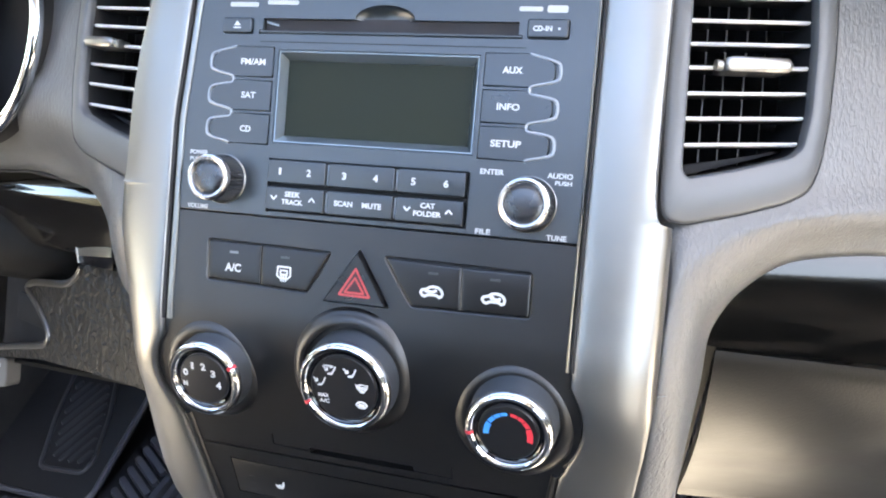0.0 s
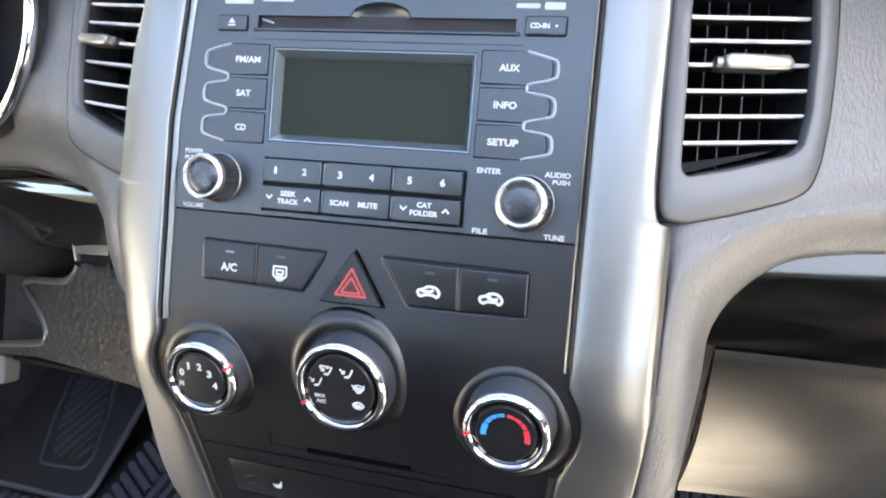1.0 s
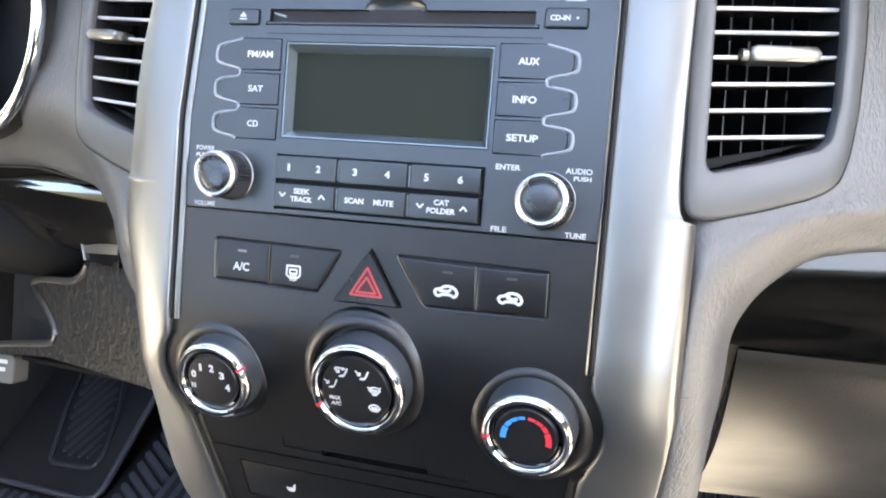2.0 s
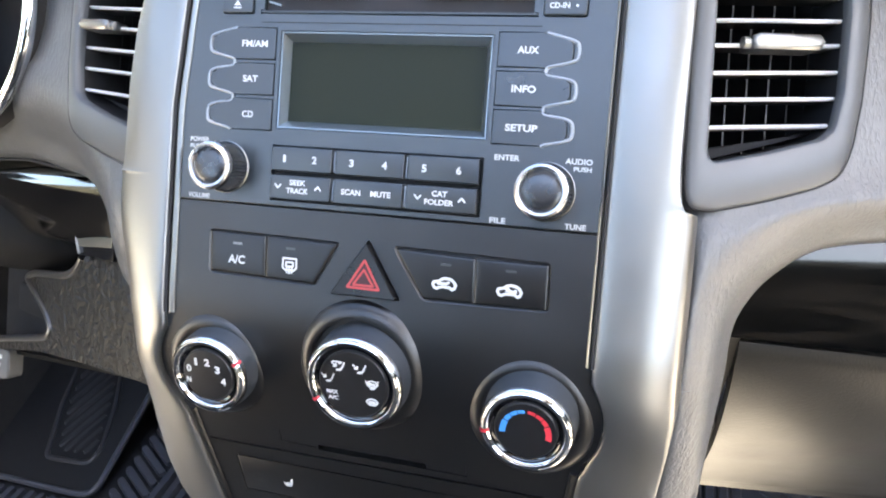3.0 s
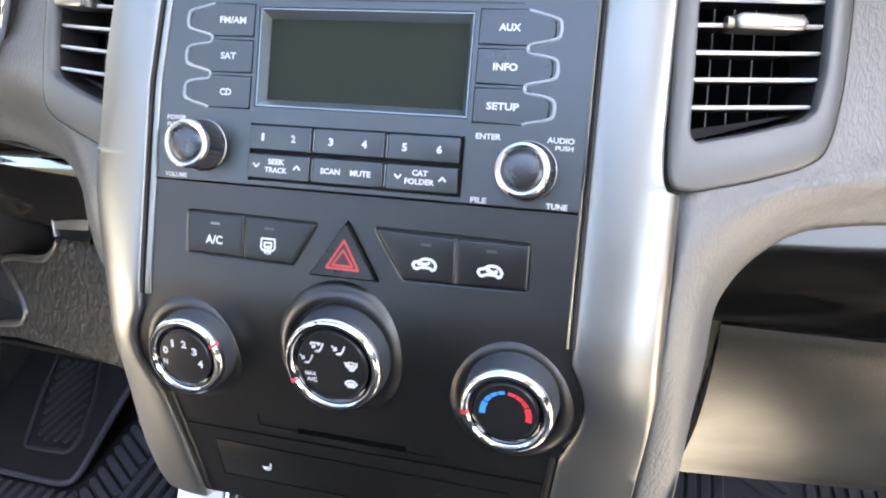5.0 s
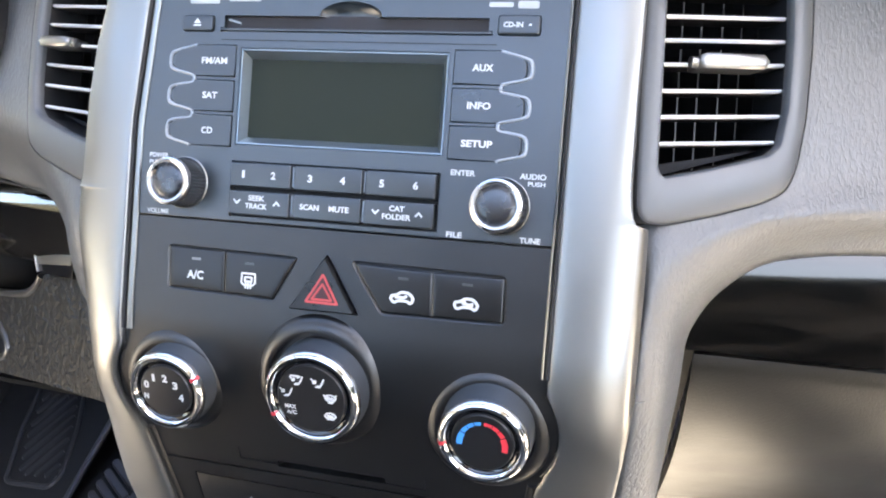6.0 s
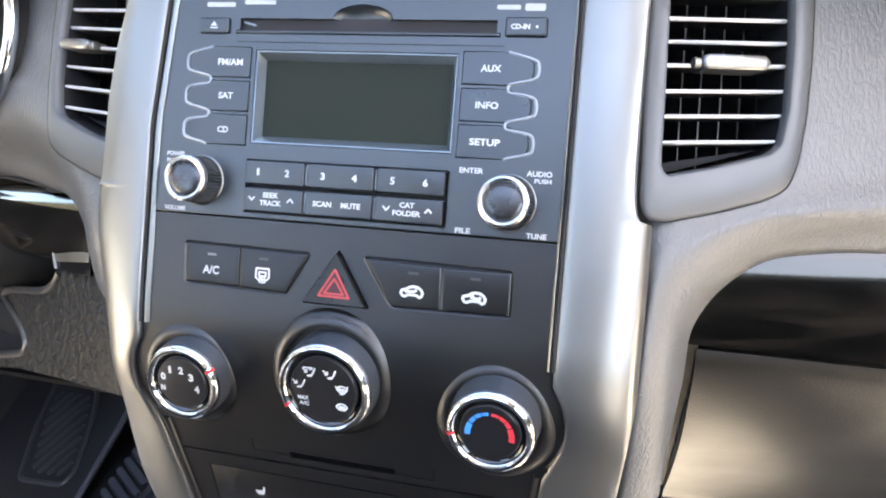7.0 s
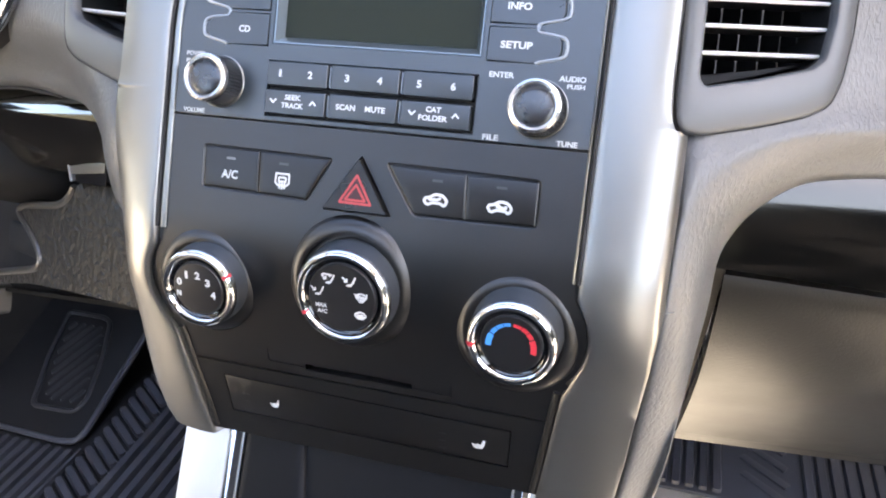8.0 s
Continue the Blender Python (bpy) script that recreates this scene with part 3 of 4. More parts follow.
right_pocket = [FRESH[0], RECIRC[1], RECIRC[2], FRESH[3]]
cutters = []
for p in (left_pocket, right_pocket):
    cutters.append(slab(fillet(grown(p, 0.25), 1.2), -2.6, 0.0, flat))
    cutters.append(slab(fillet(grown(p, 0.4), 2.0), -0.6, 2.4, flat, taper=-4.0))
cutters.append(slab(fillet(grown(TRI, 0.15), 1.0), -2.6, 3, flat))
cutters.append(slab(rect(-29.7, -123.2, 28.2, -119.8), -8, 4, curved))
cutters.append(slab([(-50.9, -115.0), (-50.2, -115.0), (-50.2, -121.0), (48.6, -122.6), (48.6, -117.0), (49.3, -117.0), (49.3, -123.3), (-50.9, -121.7)], -0.8, 3, curved))
part("faceplate", cut(panel_bm(-0.2, -127.0, 63), cutters), FACE, climate, "black satin plastic faceplate", 22)



def crowned(x, u, out):
    """On the switches, whose faces bulge a little between their upper and lower edges."""
    v = min(1.0, max(0.0, (-14.2 - u) / 20.4))
    return flat(x, u, out + 1.5 * v * (1 - v))


def switch_bm(corners):
    """A four-cornered key with a crowned face and rolled edges."""
    a, b, c, d = (Vector(p) for p in grown(corners, -0.1))
    roll = [(0.0, 0.4), (0.010, 0.14), (0.025, 0.03), (0.06, 0.0), (0.22, 0.0), (0.4, 0.0), (0.6, 0.0), (0.78, 0.0), (0.94, 0.0), (0.975, 0.03), (0.990, 0.14), (1.0, 0.4)]
    bm = bmesh.new()
    face = []
    for v, dv in roll:
        face.append([])
        for h, dh in roll:
            p = (a * (1 - h) + b * h) * (1 - v) + (d * (1 - h) + c * h) * v
            face[-1].append(bm.verts.new(crowned(p.x, p.y, 0.1 - max(dv, dh))))
    n = len(roll)
    for i in range(n - 1):
        for j in range(n - 1):
            bm.faces.new((face[i][j], face[i][j + 1], face[i + 1][j + 1], face[i + 1][j]))
    rim = face[0] + [r[-1] for r in face[1:-1]] + face[-1][::-1] + [r[0] for r in face[-2:0:-1]]
    low = [bm.verts.new((p.co.x, 2.6, p.co.z)) for p in rim]
    for i in range(len(rim)):
        j = (i + 1) % len(rim)
        bm.faces.new((rim[i], rim[j], low[j], low[i]))
    bm.faces.new(low)
    return bm


for word, shape in (("ac", AC), ("defrost", DEFROST), ("fresh", FRESH), ("recirculate", RECIRC)):
    b = part("switch", switch_bm(shape), KEY, climate, sharp=40)
    cx = {"ac": -67.8, "defrost": -39.3, "fresh": 37.6, "recirculate": 67.4}[word]
    part("indicator", slab(rect(cx - 2.4, -19.7, cx + 2.4, -18.5), -0.4, 0.22, crowned), PRINT_DIM if cx < -50 else PRINT_FAINT, b)
    if word == "ac":
        bm = letters("A/C", cx, -26.8, 9.0, 4.2, crowned, 0.25)
    elif word == "defrost":
        bm = strokes([[(-3.4, 2.8), (3.4, 2.8), (3.6, -1.6), (2.2, -2.8), (-2.2, -2.8), (-3.6, -1.6), (-3.4, 2.8)],
                      [(-1.8, 1.0), (1.8, 1.0), (1.8, -1.0), (-1.8, -1.0), (-1.8, 1.0)], [(0, -0.6), (0, -4.4)], [(-1.3, -0.6), (-1.3, -4.2)], [(1.3, -0.6), (1.3, -4.2)]], 0.9, crowned, 0.25, cx=cx, cz=-26.6)
    else:
        car = [(-6.2, -0.6), (-5.6, 0.7), (-3.0, 1.3), (-1.2, 2.6), (0.8, 3.0), (3.4, 2.7), (5.2, 1.5), (6.2, -0.2), (5.6, -2.0), (4.4, -2.6), (3.2, -1.7), (1.6, -1.5), (-1.4, -1.5), (-2.6, -1.9), (-3.8, -2.6), (-5.2, -2.2), (-6.2, -0.6)]
        arrow = [[(-3.6, 0.2), (1.2, 0.2), (2.6, 1.2)]] if word == "fresh" else [[(3.2, 0.8), (3.2, -0.4), (-1.6, 0.4)], [(-1.6, 0.4), (-0.4, 1.4)]]
        bm = strokes([car] + arrow, 1.3, crowned, 0.25, cx=cx, cz=-27.8, k=0.86)
    part("switch_print", bm, PRINT, b)

part("switch_divider", slab([(50.86, -15.6), (51.14, -15.6), (51.94, -34.8), (51.66, -34.8)], -1.6, 0.05, crowned), PRINT_FAINT, climate, "thin grey line between two switches")
hz = part("hazard_button", slab(fillet(TRI, 1.4), -2.6, 3.6, flat, 1.4, 4, taper=2.4), KEY, climate, "raised black triangular hazard button", 30)
c3 = [(0.0, -20.6), (-7.8, -33.6), (7.8, -33.6), (0.0, -20.6), (-7.8, -33.6)]
i3 = [(0.0, -25.0), (-4.9, -32.2), (4.9, -32.2), (0.0, -25.0), (-4.9, -32.2)]
part("hazard_fill", patch([(0.0, -20.6), (-7.8, -33.6), (7.8, -33.6)], flat, 3.65), HAZARD_DARK, hz)
part("hazard_triangle", strokes([c3], 1.05, flat, 3.7), HAZARD_RED, hz)
part("hazard_triangle", strokes([i3], 1.0, flat, 3.7), HAZARD_RED, hz)

SEATED = [[(-3.9, 1.9), (-2.2, 0.3)], [(-3.0, -0.4), (-1.5, -0.2), (-1.5, 1.4)], [(-1.4, -2.4), (0.8, -2.4), (2.1, -0.5), (3.4, 2.5)], [(-0.6, -2.0), (1.2, -1.9), (2.6, 0.4)]]
SCREEN = [[(-3.2, 0.4), (-2.0, 1.8), (0.0, 2.3), (2.0, 1.8), (3.2, 0.4), (1.6, -1.4), (-1.6, -1.4), (-3.2, 0.4)], [(-1.6, 0.6), (1.6, 0.6)], [(-1.8, -0.3), (1.8, -0.3)]]


def climate_knob(hx, hz, house, cx, cz, r, h, tilt, label, mark):
    """A knob on its dished housing: ribbed body, chrome rim, dark inner cone, printed disc."""
    sink = -9.0
    on = tilted(hx, hz, 14.0)
    part("knob_housing", lathe([(house + 7.5, sink), (house + 5.4, -2.4), (house + 3.8, -0.4), (house + 2.2, 0.9), (house + 0.6, 1.7), (house - 1.0, 2.0), (house - 2.4, 1.8), (r + 2.0, 1.2), (r + 1.6, 0.4), (r + 1.4, sink)], on, 80, closed=True), FACE, climate, "dished black knob housing")
    on = tilted(cx, cz, tilt)
    k = part("climate_knob", lathe([(r + 0.9, -8), (r + 0.9, 1.0), (r + 0.7, 2.0), (r + 0.3, h - 4.5), (r - 0.2, h - 3.6)], on, 132, 1, (2, 3), 0.42), RUBBER, climate, label)
    part("chrome_ring", lathe([(r - 0.2, h - 5.0), (r + 0.1, h - 3.4), (r - 0.1, h - 1.8), (r - 0.8, h - 0.6), (r - 1.9, h), (r - 3.2, h - 0.2), (r - 4.1, h - 1.1), (r - 4.4, h - 2.0), (r - 4.4, h - 5.0)], on, 96, closed=True), CHROME, k)
    part("inner_cone", lathe([(r - 4.3, h - 2.0), (r - 4.9, h - 2.6), (r - 6.0, h - 3.0), (r - 6.6, h - 3.1), (r - 6.6, h - 5.0), (r - 3.5, h - 5.0)], on, 96, closed=True), CONE, k, "black glossy cone inside the rim")
    part("printed_disc", lathe([(r - 6.3, h - 5.0), (r - 6.4, h - 1.9), (r - 7.0, h - 1.3), (r * 0.4, h - 1.0), (r * 0.1, h - 0.95)], on, 64), KNOB, k)
    a = radians(mark)
    d, n = Vector((math.cos(a), math.sin(a))), Vector((-math.sin(a), math.cos(a)))
    bm = bmesh.new()
    ridge = [(r + 0.25, h - 3.2), (r + 0.05, h - 1.7), (r - 0.85, h - 0.25), (r - 1.9, h + 0.15), (r - 3.25, h - 0.05), (r - 4.2, h - 1.0)]
    vs = [[bm.verts.new(on(d.x * q + n.x * w, d.y * q + n.y * w, o)) for q, o in ridge] for w in (-0.85, 0.85)]
    for i in range(len(ridge) - 1):
        bm.faces.new((vs[0][i], vs[0][i + 1], vs[1][i + 1], vs[1][i]))
    part("pointer", bm, RED, k, "red pointer mark across the chrome rim")
    return k, on, h - 0.8


k, on, o = climate_knob(-80.5, -81.5, 22.8, -76.9, -81.2, 20.2, 13.8, 15.5, "fan speed knob with white numerals and a chrome rim", 28)
for word, gx, gz in (("0", -9.8, 3.0), ("1", -5.6, 7.0), ("2", 0.6, 7.2), ("3", 6.0, 4.0), ("4", 8.8, -2.0)):
    part("dial_print", letters(word, gx, gz, 1.5 if word == "1" else 2.8, 3.9, on, o, 0.045), PRINT, k)
part("dial_print", strokes([[(-1.0, -1.4), (-1.0, 1.4)], [(1.0, -1.4), (1.0, 1.4)], [(-1.0, 1.4), (1.0, -1.4)]], 0.7, on, o, cx=-10.4, cz=-3.2, k=0.9), PRINT, k)

k, on, o = climate_knob(-1.4, -72.8, 27.4, 0.8, -73.4, 23.3, 15.3, 16.0, "air direction knob with white pictograms and a chrome rim", 207)
for gx, gz, lines, w in ((-6.4, 9.0, SEATED + [[(-3.4, 2.5), (1.8, 2.5)], [(0.4, 1.5), (2.0, 2.4)]], 1.15), (4.0, 9.0, SEATED, 1.2), (9.8, 1.8, SCREEN + SEATED, 1.0), (9.4, -7.4, SCREEN, 1.2), (-11.8, 2.6, SEATED, 0.9)):
    part("dial_print", strokes(lines, w * 0.72, on, o, cx=gx, cz=gz, k=0.85), PRINT, k)
part("dial_print", merged(letters("MAX", -10.2, -4.6, 5.6, 2.0, on, o), letters("A/C", -9.8, -7.5, 5.2, 2.0, on, o)), PRINT, k)

k, on, o = climate_knob(80.2, -84.0, 24.6, 80.9, -81.7, 20.4, 16.3, 18.0, "temperature knob with a blue and red scale and a chrome rim", 187)


def arc_patch(a0, a1, r0, r1):
    pts = [(r0 * math.cos(radians(a0 + (a1 - a0) * i / 5)), r0 * math.sin(radians(a0 + (a1 - a0) * i / 5))) for i in range(6)]
    pts += [(r1 * math.cos(radians(a1 - (a1 - a0) * i / 5)), r1 * math.sin(radians(a1 - (a1 - a0) * i / 5))) for i in range(6)]
    return patch([(x, z - 0.8) for x, z in pts], on, o)


for a0, a1, r0 in ((184, 150, 8.8), (147, 130, 9.4), (128, 111, 9.7), (109, 93, 9.9)):
    part("scale_mark", arc_patch(a0, a1, r0, 11.5), BLUE, k, "blue cold mark")
for a0, a1, r0 in ((-12, 26, 8.8), (29, 46, 9.4), (48, 65, 9.7), (67, 86, 9.9)):
    part("scale_mark", arc_patch(a0, a1, r0, 11.5), RED, k, "red warm mark")

# ---- seat heater panel below ----
heater = thing("seat_heater_panel", (0, prof(-150), -150), "plain black lower panel with two seat heater switches", "control panel")
SEATP = [(-79.8, -135.6), (78.8, -137.0), (77.6, -158.2), (-78.4, -157.4)]
part("faceplate", cut(panel_bm(-127.9, -172.0, 24), [slab(grown(SEATP, 0.5), -3, 3, curved)]), FACE, heater)
part("switch_strip", slab(fillet(SEATP, 0.8, 2), -4, 0.1, curved, 0.5), FACE, heater)
HEAT = [(-3.4, 0.9), (-1.4, 0.2), (-0.2, 0.9), (1.2, 0.4), (2.4, 3.0), (3.6, 3.2), (3.2, 0.2), (2.0, -1.9), (-1.6, -2.2), (-3.0, -0.8)]
for s, cx in ((-1, -51.4), (1, 62.6)):
    part("seat_symbol", patch([(x * (1 if s > 0 else 0.85), z) for x, z in HEAT], curved, 0.3, cx=cx, cz=-148.6), PRINT, heater)
for cx in (-68.5, 43.6):
    for dz in (0, -4.4, -8.8):
        part("indicator", slab(rect(cx - 2.0, -146.1 + dz, cx + 2.0, -145.3 + dz), -0.3, 0.2, curved), PRINT_FAINT, heater)

# ---- silver rails on both sides ----
OUTER = {1: [(140, 133.0), (117, 134.0), (62, 134.2), (30, 134.6), (17, 135.6), (12.6, 137.5), (11.2, 142.6), (4, 143.4), (-27, 143.6), (-65, 143.2), (-93, 140.2), (-123, 136.4), (-142, 134.6), (-172, 130.6), (-188, 128.0)],
         -1: [(140, 124.0), (111, 127.5), (83, 133.5), (56, 136.5), (17, 137.5), (12.6, 138.5), (11.2, 141.4), (0, 142.0), (-12, 141.6), (-25, 139.6), (-45, 135.2), (-66, 132.6), (-98, 132.2), (-126, 133.4), (-150, 133.2), (-168, 130.0), (-188, 120.0)]}


def outer_x(z, side):
    t = OUTER[side]
    for (za, xa), (zb, xb) in zip(t, t[1:]):
        if zb <= z <= za:
            return xb + (xa - xb) * (z - zb) / (za - zb)
    return t[0][1] if z > t[0][0] else t[-1][1]


def lean_in(z, side):
    """The driver-side rail is moved in at the top to fit the camera's view."""
    return 0.0 if side > 0 else -max(0.0, z - 45.0) * 0.095


def inner_x(z, side):
    e = edge_x(z)
    return (e + 4.6 if e < 103 else max(e + 1.0, 106.1)) + lean_in(z, side)


def broad_x(z, side):
    """The rail's full breadth, part of which lies under the vent frame."""
    return max(outer_x(z, side), 143.4 - 0.02 * max(0.0, z - 11.2)) if side > 0 else outer_x(z, side) + (3.2 if z > 11.2 else 0.0)


def rail_bm(side):
    bm = bmesh.new()
    zs = sorted({140 - i * 4.0 for i in range(80)} | {14.5, 13.2, 12.6, 11.9, 11.2, 10.0}, reverse=True)
    full = [(0.02, -1.9), (0.06, -2.4), (0.15, -2.9), (0.3, -3.1), (0.5, -2.7), (0.62, -2.0), (0.74, -0.8), (0.84, 0.7), (0.9, 2.0), (0.94, 3.6), (0.965, 6.5), (0.985, 12.0), (1.0, 18.0)]
    if side < 0:
        full = [(0.02, -2.6), (0.06, -3.0), (0.15, -3.0), (0.3, -2.6), (0.5, -1.6), (0.62, -0.8), (0.74, 0.4), (0.84, 1.8), (0.9, 3.0), (0.94, 4.4), (0.965, 7.0), (0.985, 12.0), (1.0, 18.0)]
    rows = []
    for z in zs:
        xi, xo, p = inner_x(z, side), outer_x(z, side), prof(z)
        w = broad_x(z, side) - xi
        lim = xo - xi
        sec = [(xi, p + 8), (xi, p - 1.2)]
        over = 0
        turn = 1.0 + (0.3 * min(1.0, max(0.0, (-z + 5) / 55.0)) if side < 0 else 0.0)
        for t, d in full:
            if t * w <= lim - 0.4:
                sec.append((xi + t * w, p + (d if t < 0.2 else -2.5 + (d + 2.5) * turn if d < 6.0 else max(d, 5.5 + 1.0 * turn))))
                last = d
            else:
                sec.append((xo - (0.4 if over == 0 else 0.0), p + last + (0.6, 1.6, 3.6, 7.0, 12.0, 15.0, 18.0, 20.0)[min(over, 7)]))
                over += 1
        sec += [(xo - 1.0, p + 24), (xo - 6, p + 30)]
        rows.append([bm.verts.new((side * x, y, z)) for x, y in sec])
    for a, b in zip(rows, rows[1:]):
        for i in range(len(a) - 1):
            bm.faces.new((a[i], a[i + 1], b[i + 1], b[i]))
    for r in (rows[0], rows[-1]):
        bm.faces.new(r)
    return bm


def strip_bm(side, x0, x1, top):
    """The flat bright strip between rail and radio, with softened edges."""
    bm = bmesh.new()
    rows = []
    for z in [138 - 6 * i for i in range(33)] + [-57.0]:
        rows.append([bm.verts.new((side * (x + lean_in(z, side)), prof(z) + y, z)) for x, y in ((x0, 4.0), (x0, top + 0.85), (x0 + 0.4, top + 0.35), ((x0 + x1) / 2, top), (x1 - 0.4, top + 0.35), (x1, top + 0.85), (x1, 4.0))])
    for a, b in zip(rows, rows[1:]):
        for i in range(6):
            bm.faces.new((a[i], a[i + 1], b[i + 1], b[i]))
    bm.faces.new(rows[0])
    bm.faces.new(rows[-1])
    return bm


for side in (1, -1):
    r = thing("side_rail", (side * 120, 0, -40), "satin silver rail with a bright inner strip beside the radio", "dash trim", "rails of the centre stack")
    part("rail", rail_bm(side), SILVER, r, "", 50)
    part("bright_strip", strip_bm(side, 101.5 if side < 0 else 103.0, 104.9, -1.35), CHROME_SATIN, r, "bright satin metal strip")
    part("gasket", strip_bm(side, 105.0, 106.9, -2.75), CAVITY, r, "thin black gasket between strip and rail")
    path = [(side * (edge_x(z) + 2.2), prof(z) - 0.2, z) for z in range(-110, -174, -5)]
    part("dark_strip", tube(path, 1.9, 8), FACE, r, "black edge strip")

# ---- air vents ----
B_OUT = [(-36.2, 118), (-36.6, 70), (-37.0, 30), (-35.9, -19), (-35.1, -27.5), (-32.0, -32.3), (-23.6, -33.3), (1.2, -27.1), (26.4, -19.2), (37.5, -12.9), (41.8, -1.8), (44.8, 20), (45.7, 52), (44.8, 79), (41.5, 118)]
B_IN = [(-28.0, 108), (-27.5, 70), (-26.8, 18), (-26.6, -8), (-24.1, -11.5), (-0.7, -5.7), (25.9, 2.6), (31.3, 7.4), (34.1, 24), (34.4, 56), (33.0, 77), (29.0, 108)]


def polar(pts, angles, c=(3.0, 42.0)):
    """Where rays from c at the angles leave the outline."""
    out = []
    for t in angles:
        d = Vector((math.cos(t), math.sin(t)))
        best = 0.0
        for (xa, ya), (xb, yb) in zip(pts, pts[1:] + pts[:1]):
            ex, ey = xb - xa, yb - ya
            det = ex * d.y - ey * d.x
            if abs(det) > 1e-9:
                s = ((c[0] - xa) * d.y - (c[1] - ya) * d.x) / det
                q = ((xa - c[0]) * ey - (ya - c[1]) * ex) / -det
                if -1e-6 <= s <= 1 + 1e-6 and q > best:
                    best = q
        out.append((c[0] + d.x * best, c[1] + d.y * best))
    return out


def surround_bm(on):
    o, i = fillet(B_OUT, 5, 4), fillet(B_IN, 2.0, 3)
    ang = sorted({round(math.atan2(z - 42.0, x - 3.0), 4) for x, z in o + i})
    bm = bmesh.new()
    loops = []
    for base, grow, out in ((o, 0.0, -14), (o, 0.0, 0.2), (o, -0.5, 0.9), (o, -1.8, 1.6), (i, 2.6, 2.5), (i, 1.2, 2.0), (i, 0.2, 0.6), (i, 0.0, -1.0), (i, 0.0, -2.6)):
        loops.append([bm.verts.new(on(a, b, out)) for a, b in polar(grown(base, grow) if grow else base, ang)])
    n = len(ang)
    for a, b in zip(loops, loops[1:]):
        for k in range(n):
            bm.faces.new((a[k], a[(k + 1) % n], b[(k + 1) % n], b[k]))
    return bm


def vent(centre, normal, flip, tab, label):
    on = vent_axes(centre, normal, flip)
    v = thing("air_vent", on(0, 40, 0), label, "air vent", "dashboard air vents")
    part("surround", surround_bm(on), SILVER_BEZEL, v, "smooth grey vent surround", 30)
    part("seam", tube([on(a, b, 0.4) for a, b in fillet(grown(B_OUT, 0.4), 5, 4)], 0.32, 6, True), CAVITY, v, "dark seam round the frame")
    wall = bmesh.new()
    lo, hi = [wall.verts.new(on(a, b, -55)) for a, b in fillet(grown(B_IN, -1.5), 1.6)], [wall.verts.new(on(a, b, -2)) for a, b in fillet(grown(B_IN, 0.4), 1.6)]
    wall.faces.new(lo)
    for i in range(len(lo)):
        wall.faces.new((lo[i], lo[(i + 1) % len(lo)], hi[(i + 1) % len(lo)], hi[i]))
    part("duct", wall, CAVITY, v, "black duct inside the vent")
    for b0 in (98, 86.6, 75.2, 64.0, 53.2, 42.2, 30.2, 18.4, 6.2):
        a0, a1 = -27.2, 35.2 if b0 > 10 else 32.0
        bm = bmesh.new()
        prof_s = [(-15, 0.5), (-2.6, 0.95), (-0.7, 0.8), (0.0, 0.0), (-0.7, -0.8), (-2.6, -0.95), (-15, -0.5)]
        ends = [[bm.verts.new(on(a, b0 + 0.1 * a + db, -3.2 + q)) for q, db in prof_s] for a in (a0, a1)]
        n = len(prof_s)
        for i in range(n):
            bm.faces.new((ends[0][i], ends[0][(i + 1) % n], ends[1][(i + 1) % n], ends[1][i]))
        for e in ends:
            bm.faces.new(e)
        s = part("slat", bm, KEY, v)
        # Highlight along the slat's front, painted on as a bright strip.
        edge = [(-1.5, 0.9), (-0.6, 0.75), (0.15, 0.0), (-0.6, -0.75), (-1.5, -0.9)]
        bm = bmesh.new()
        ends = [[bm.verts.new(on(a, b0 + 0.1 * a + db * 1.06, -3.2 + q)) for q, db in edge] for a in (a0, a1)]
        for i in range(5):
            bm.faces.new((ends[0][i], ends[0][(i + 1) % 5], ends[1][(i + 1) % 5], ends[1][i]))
        part("edge_highlight", bm, SLAT_EDGE, s)
    for a in (-17.0, -7.2, 2.8, 13.8, 24.1, 33.0):
        part("fin", slab([(a - 0.32, -14), (a + 0.32, -14), (a + 0.32, 104), (a - 0.32, 104)], -44, -24, on), KNOB, v)
    part("lower_lip", slab([(-27, -12), (34, 7.5), (34, 9), (10, 2.2), (-27, -5.5)], -26, -14, on, 1.0), CAVITY, v)
    a0, a1 = tab
    mid = (a0 + a1) / 2
    body = slab(fillet(rect(a0, 42.2 + 0.1 * mid - (2.7 if flip else 3.3), a1, 42.2 + 0.1 * mid + (2.7 if flip else 3.3)), 2.6, 5), -8, 4.6, lambda a, b, o: on(a, b + 0.08 * (a - mid), o), 2.2, 4)
    part("tab", body, SILVER, v, "polished chrome adjuster tab", 85)
    part("tab_collar", lathe([(1.0, 0), (2.6, 0.6), (2.6, 3.6), (1.0, 4.2)], lambda x, u, o: on(a0 - 3.6 + o, 42.2 + 0.1 * a0 + x, 0.4 + u), 20), CHROME_SATIN, v)
    return v


vent((168.3, 36.3, 46.9), (0.4277, -0.9030, 0.0399), False, (-11.5, 22.0), "grey-framed air vent, level bright-edged slats, chrome tab, beside leather pad")
vent((-168.0, 27.0, 47.0), (-0.338, -0.94, 0.04), True, (2.0, 31.0), "grey-framed air vent, level bright-edged slats, chrome tab, beside instrument dial")

# ---- trim above the radio ----
single("upper_trim", slab(fillet(rect(-104, 118.2, 104, 150), 1.5), -16, 0.8, lambda x, u, o: Vector((x, -o + max(0, u - 122) * 0.35, u)), 0.8), SILVER_BEZEL, (0, 0, 130), "grey trim panel above the radio", "dash trim")

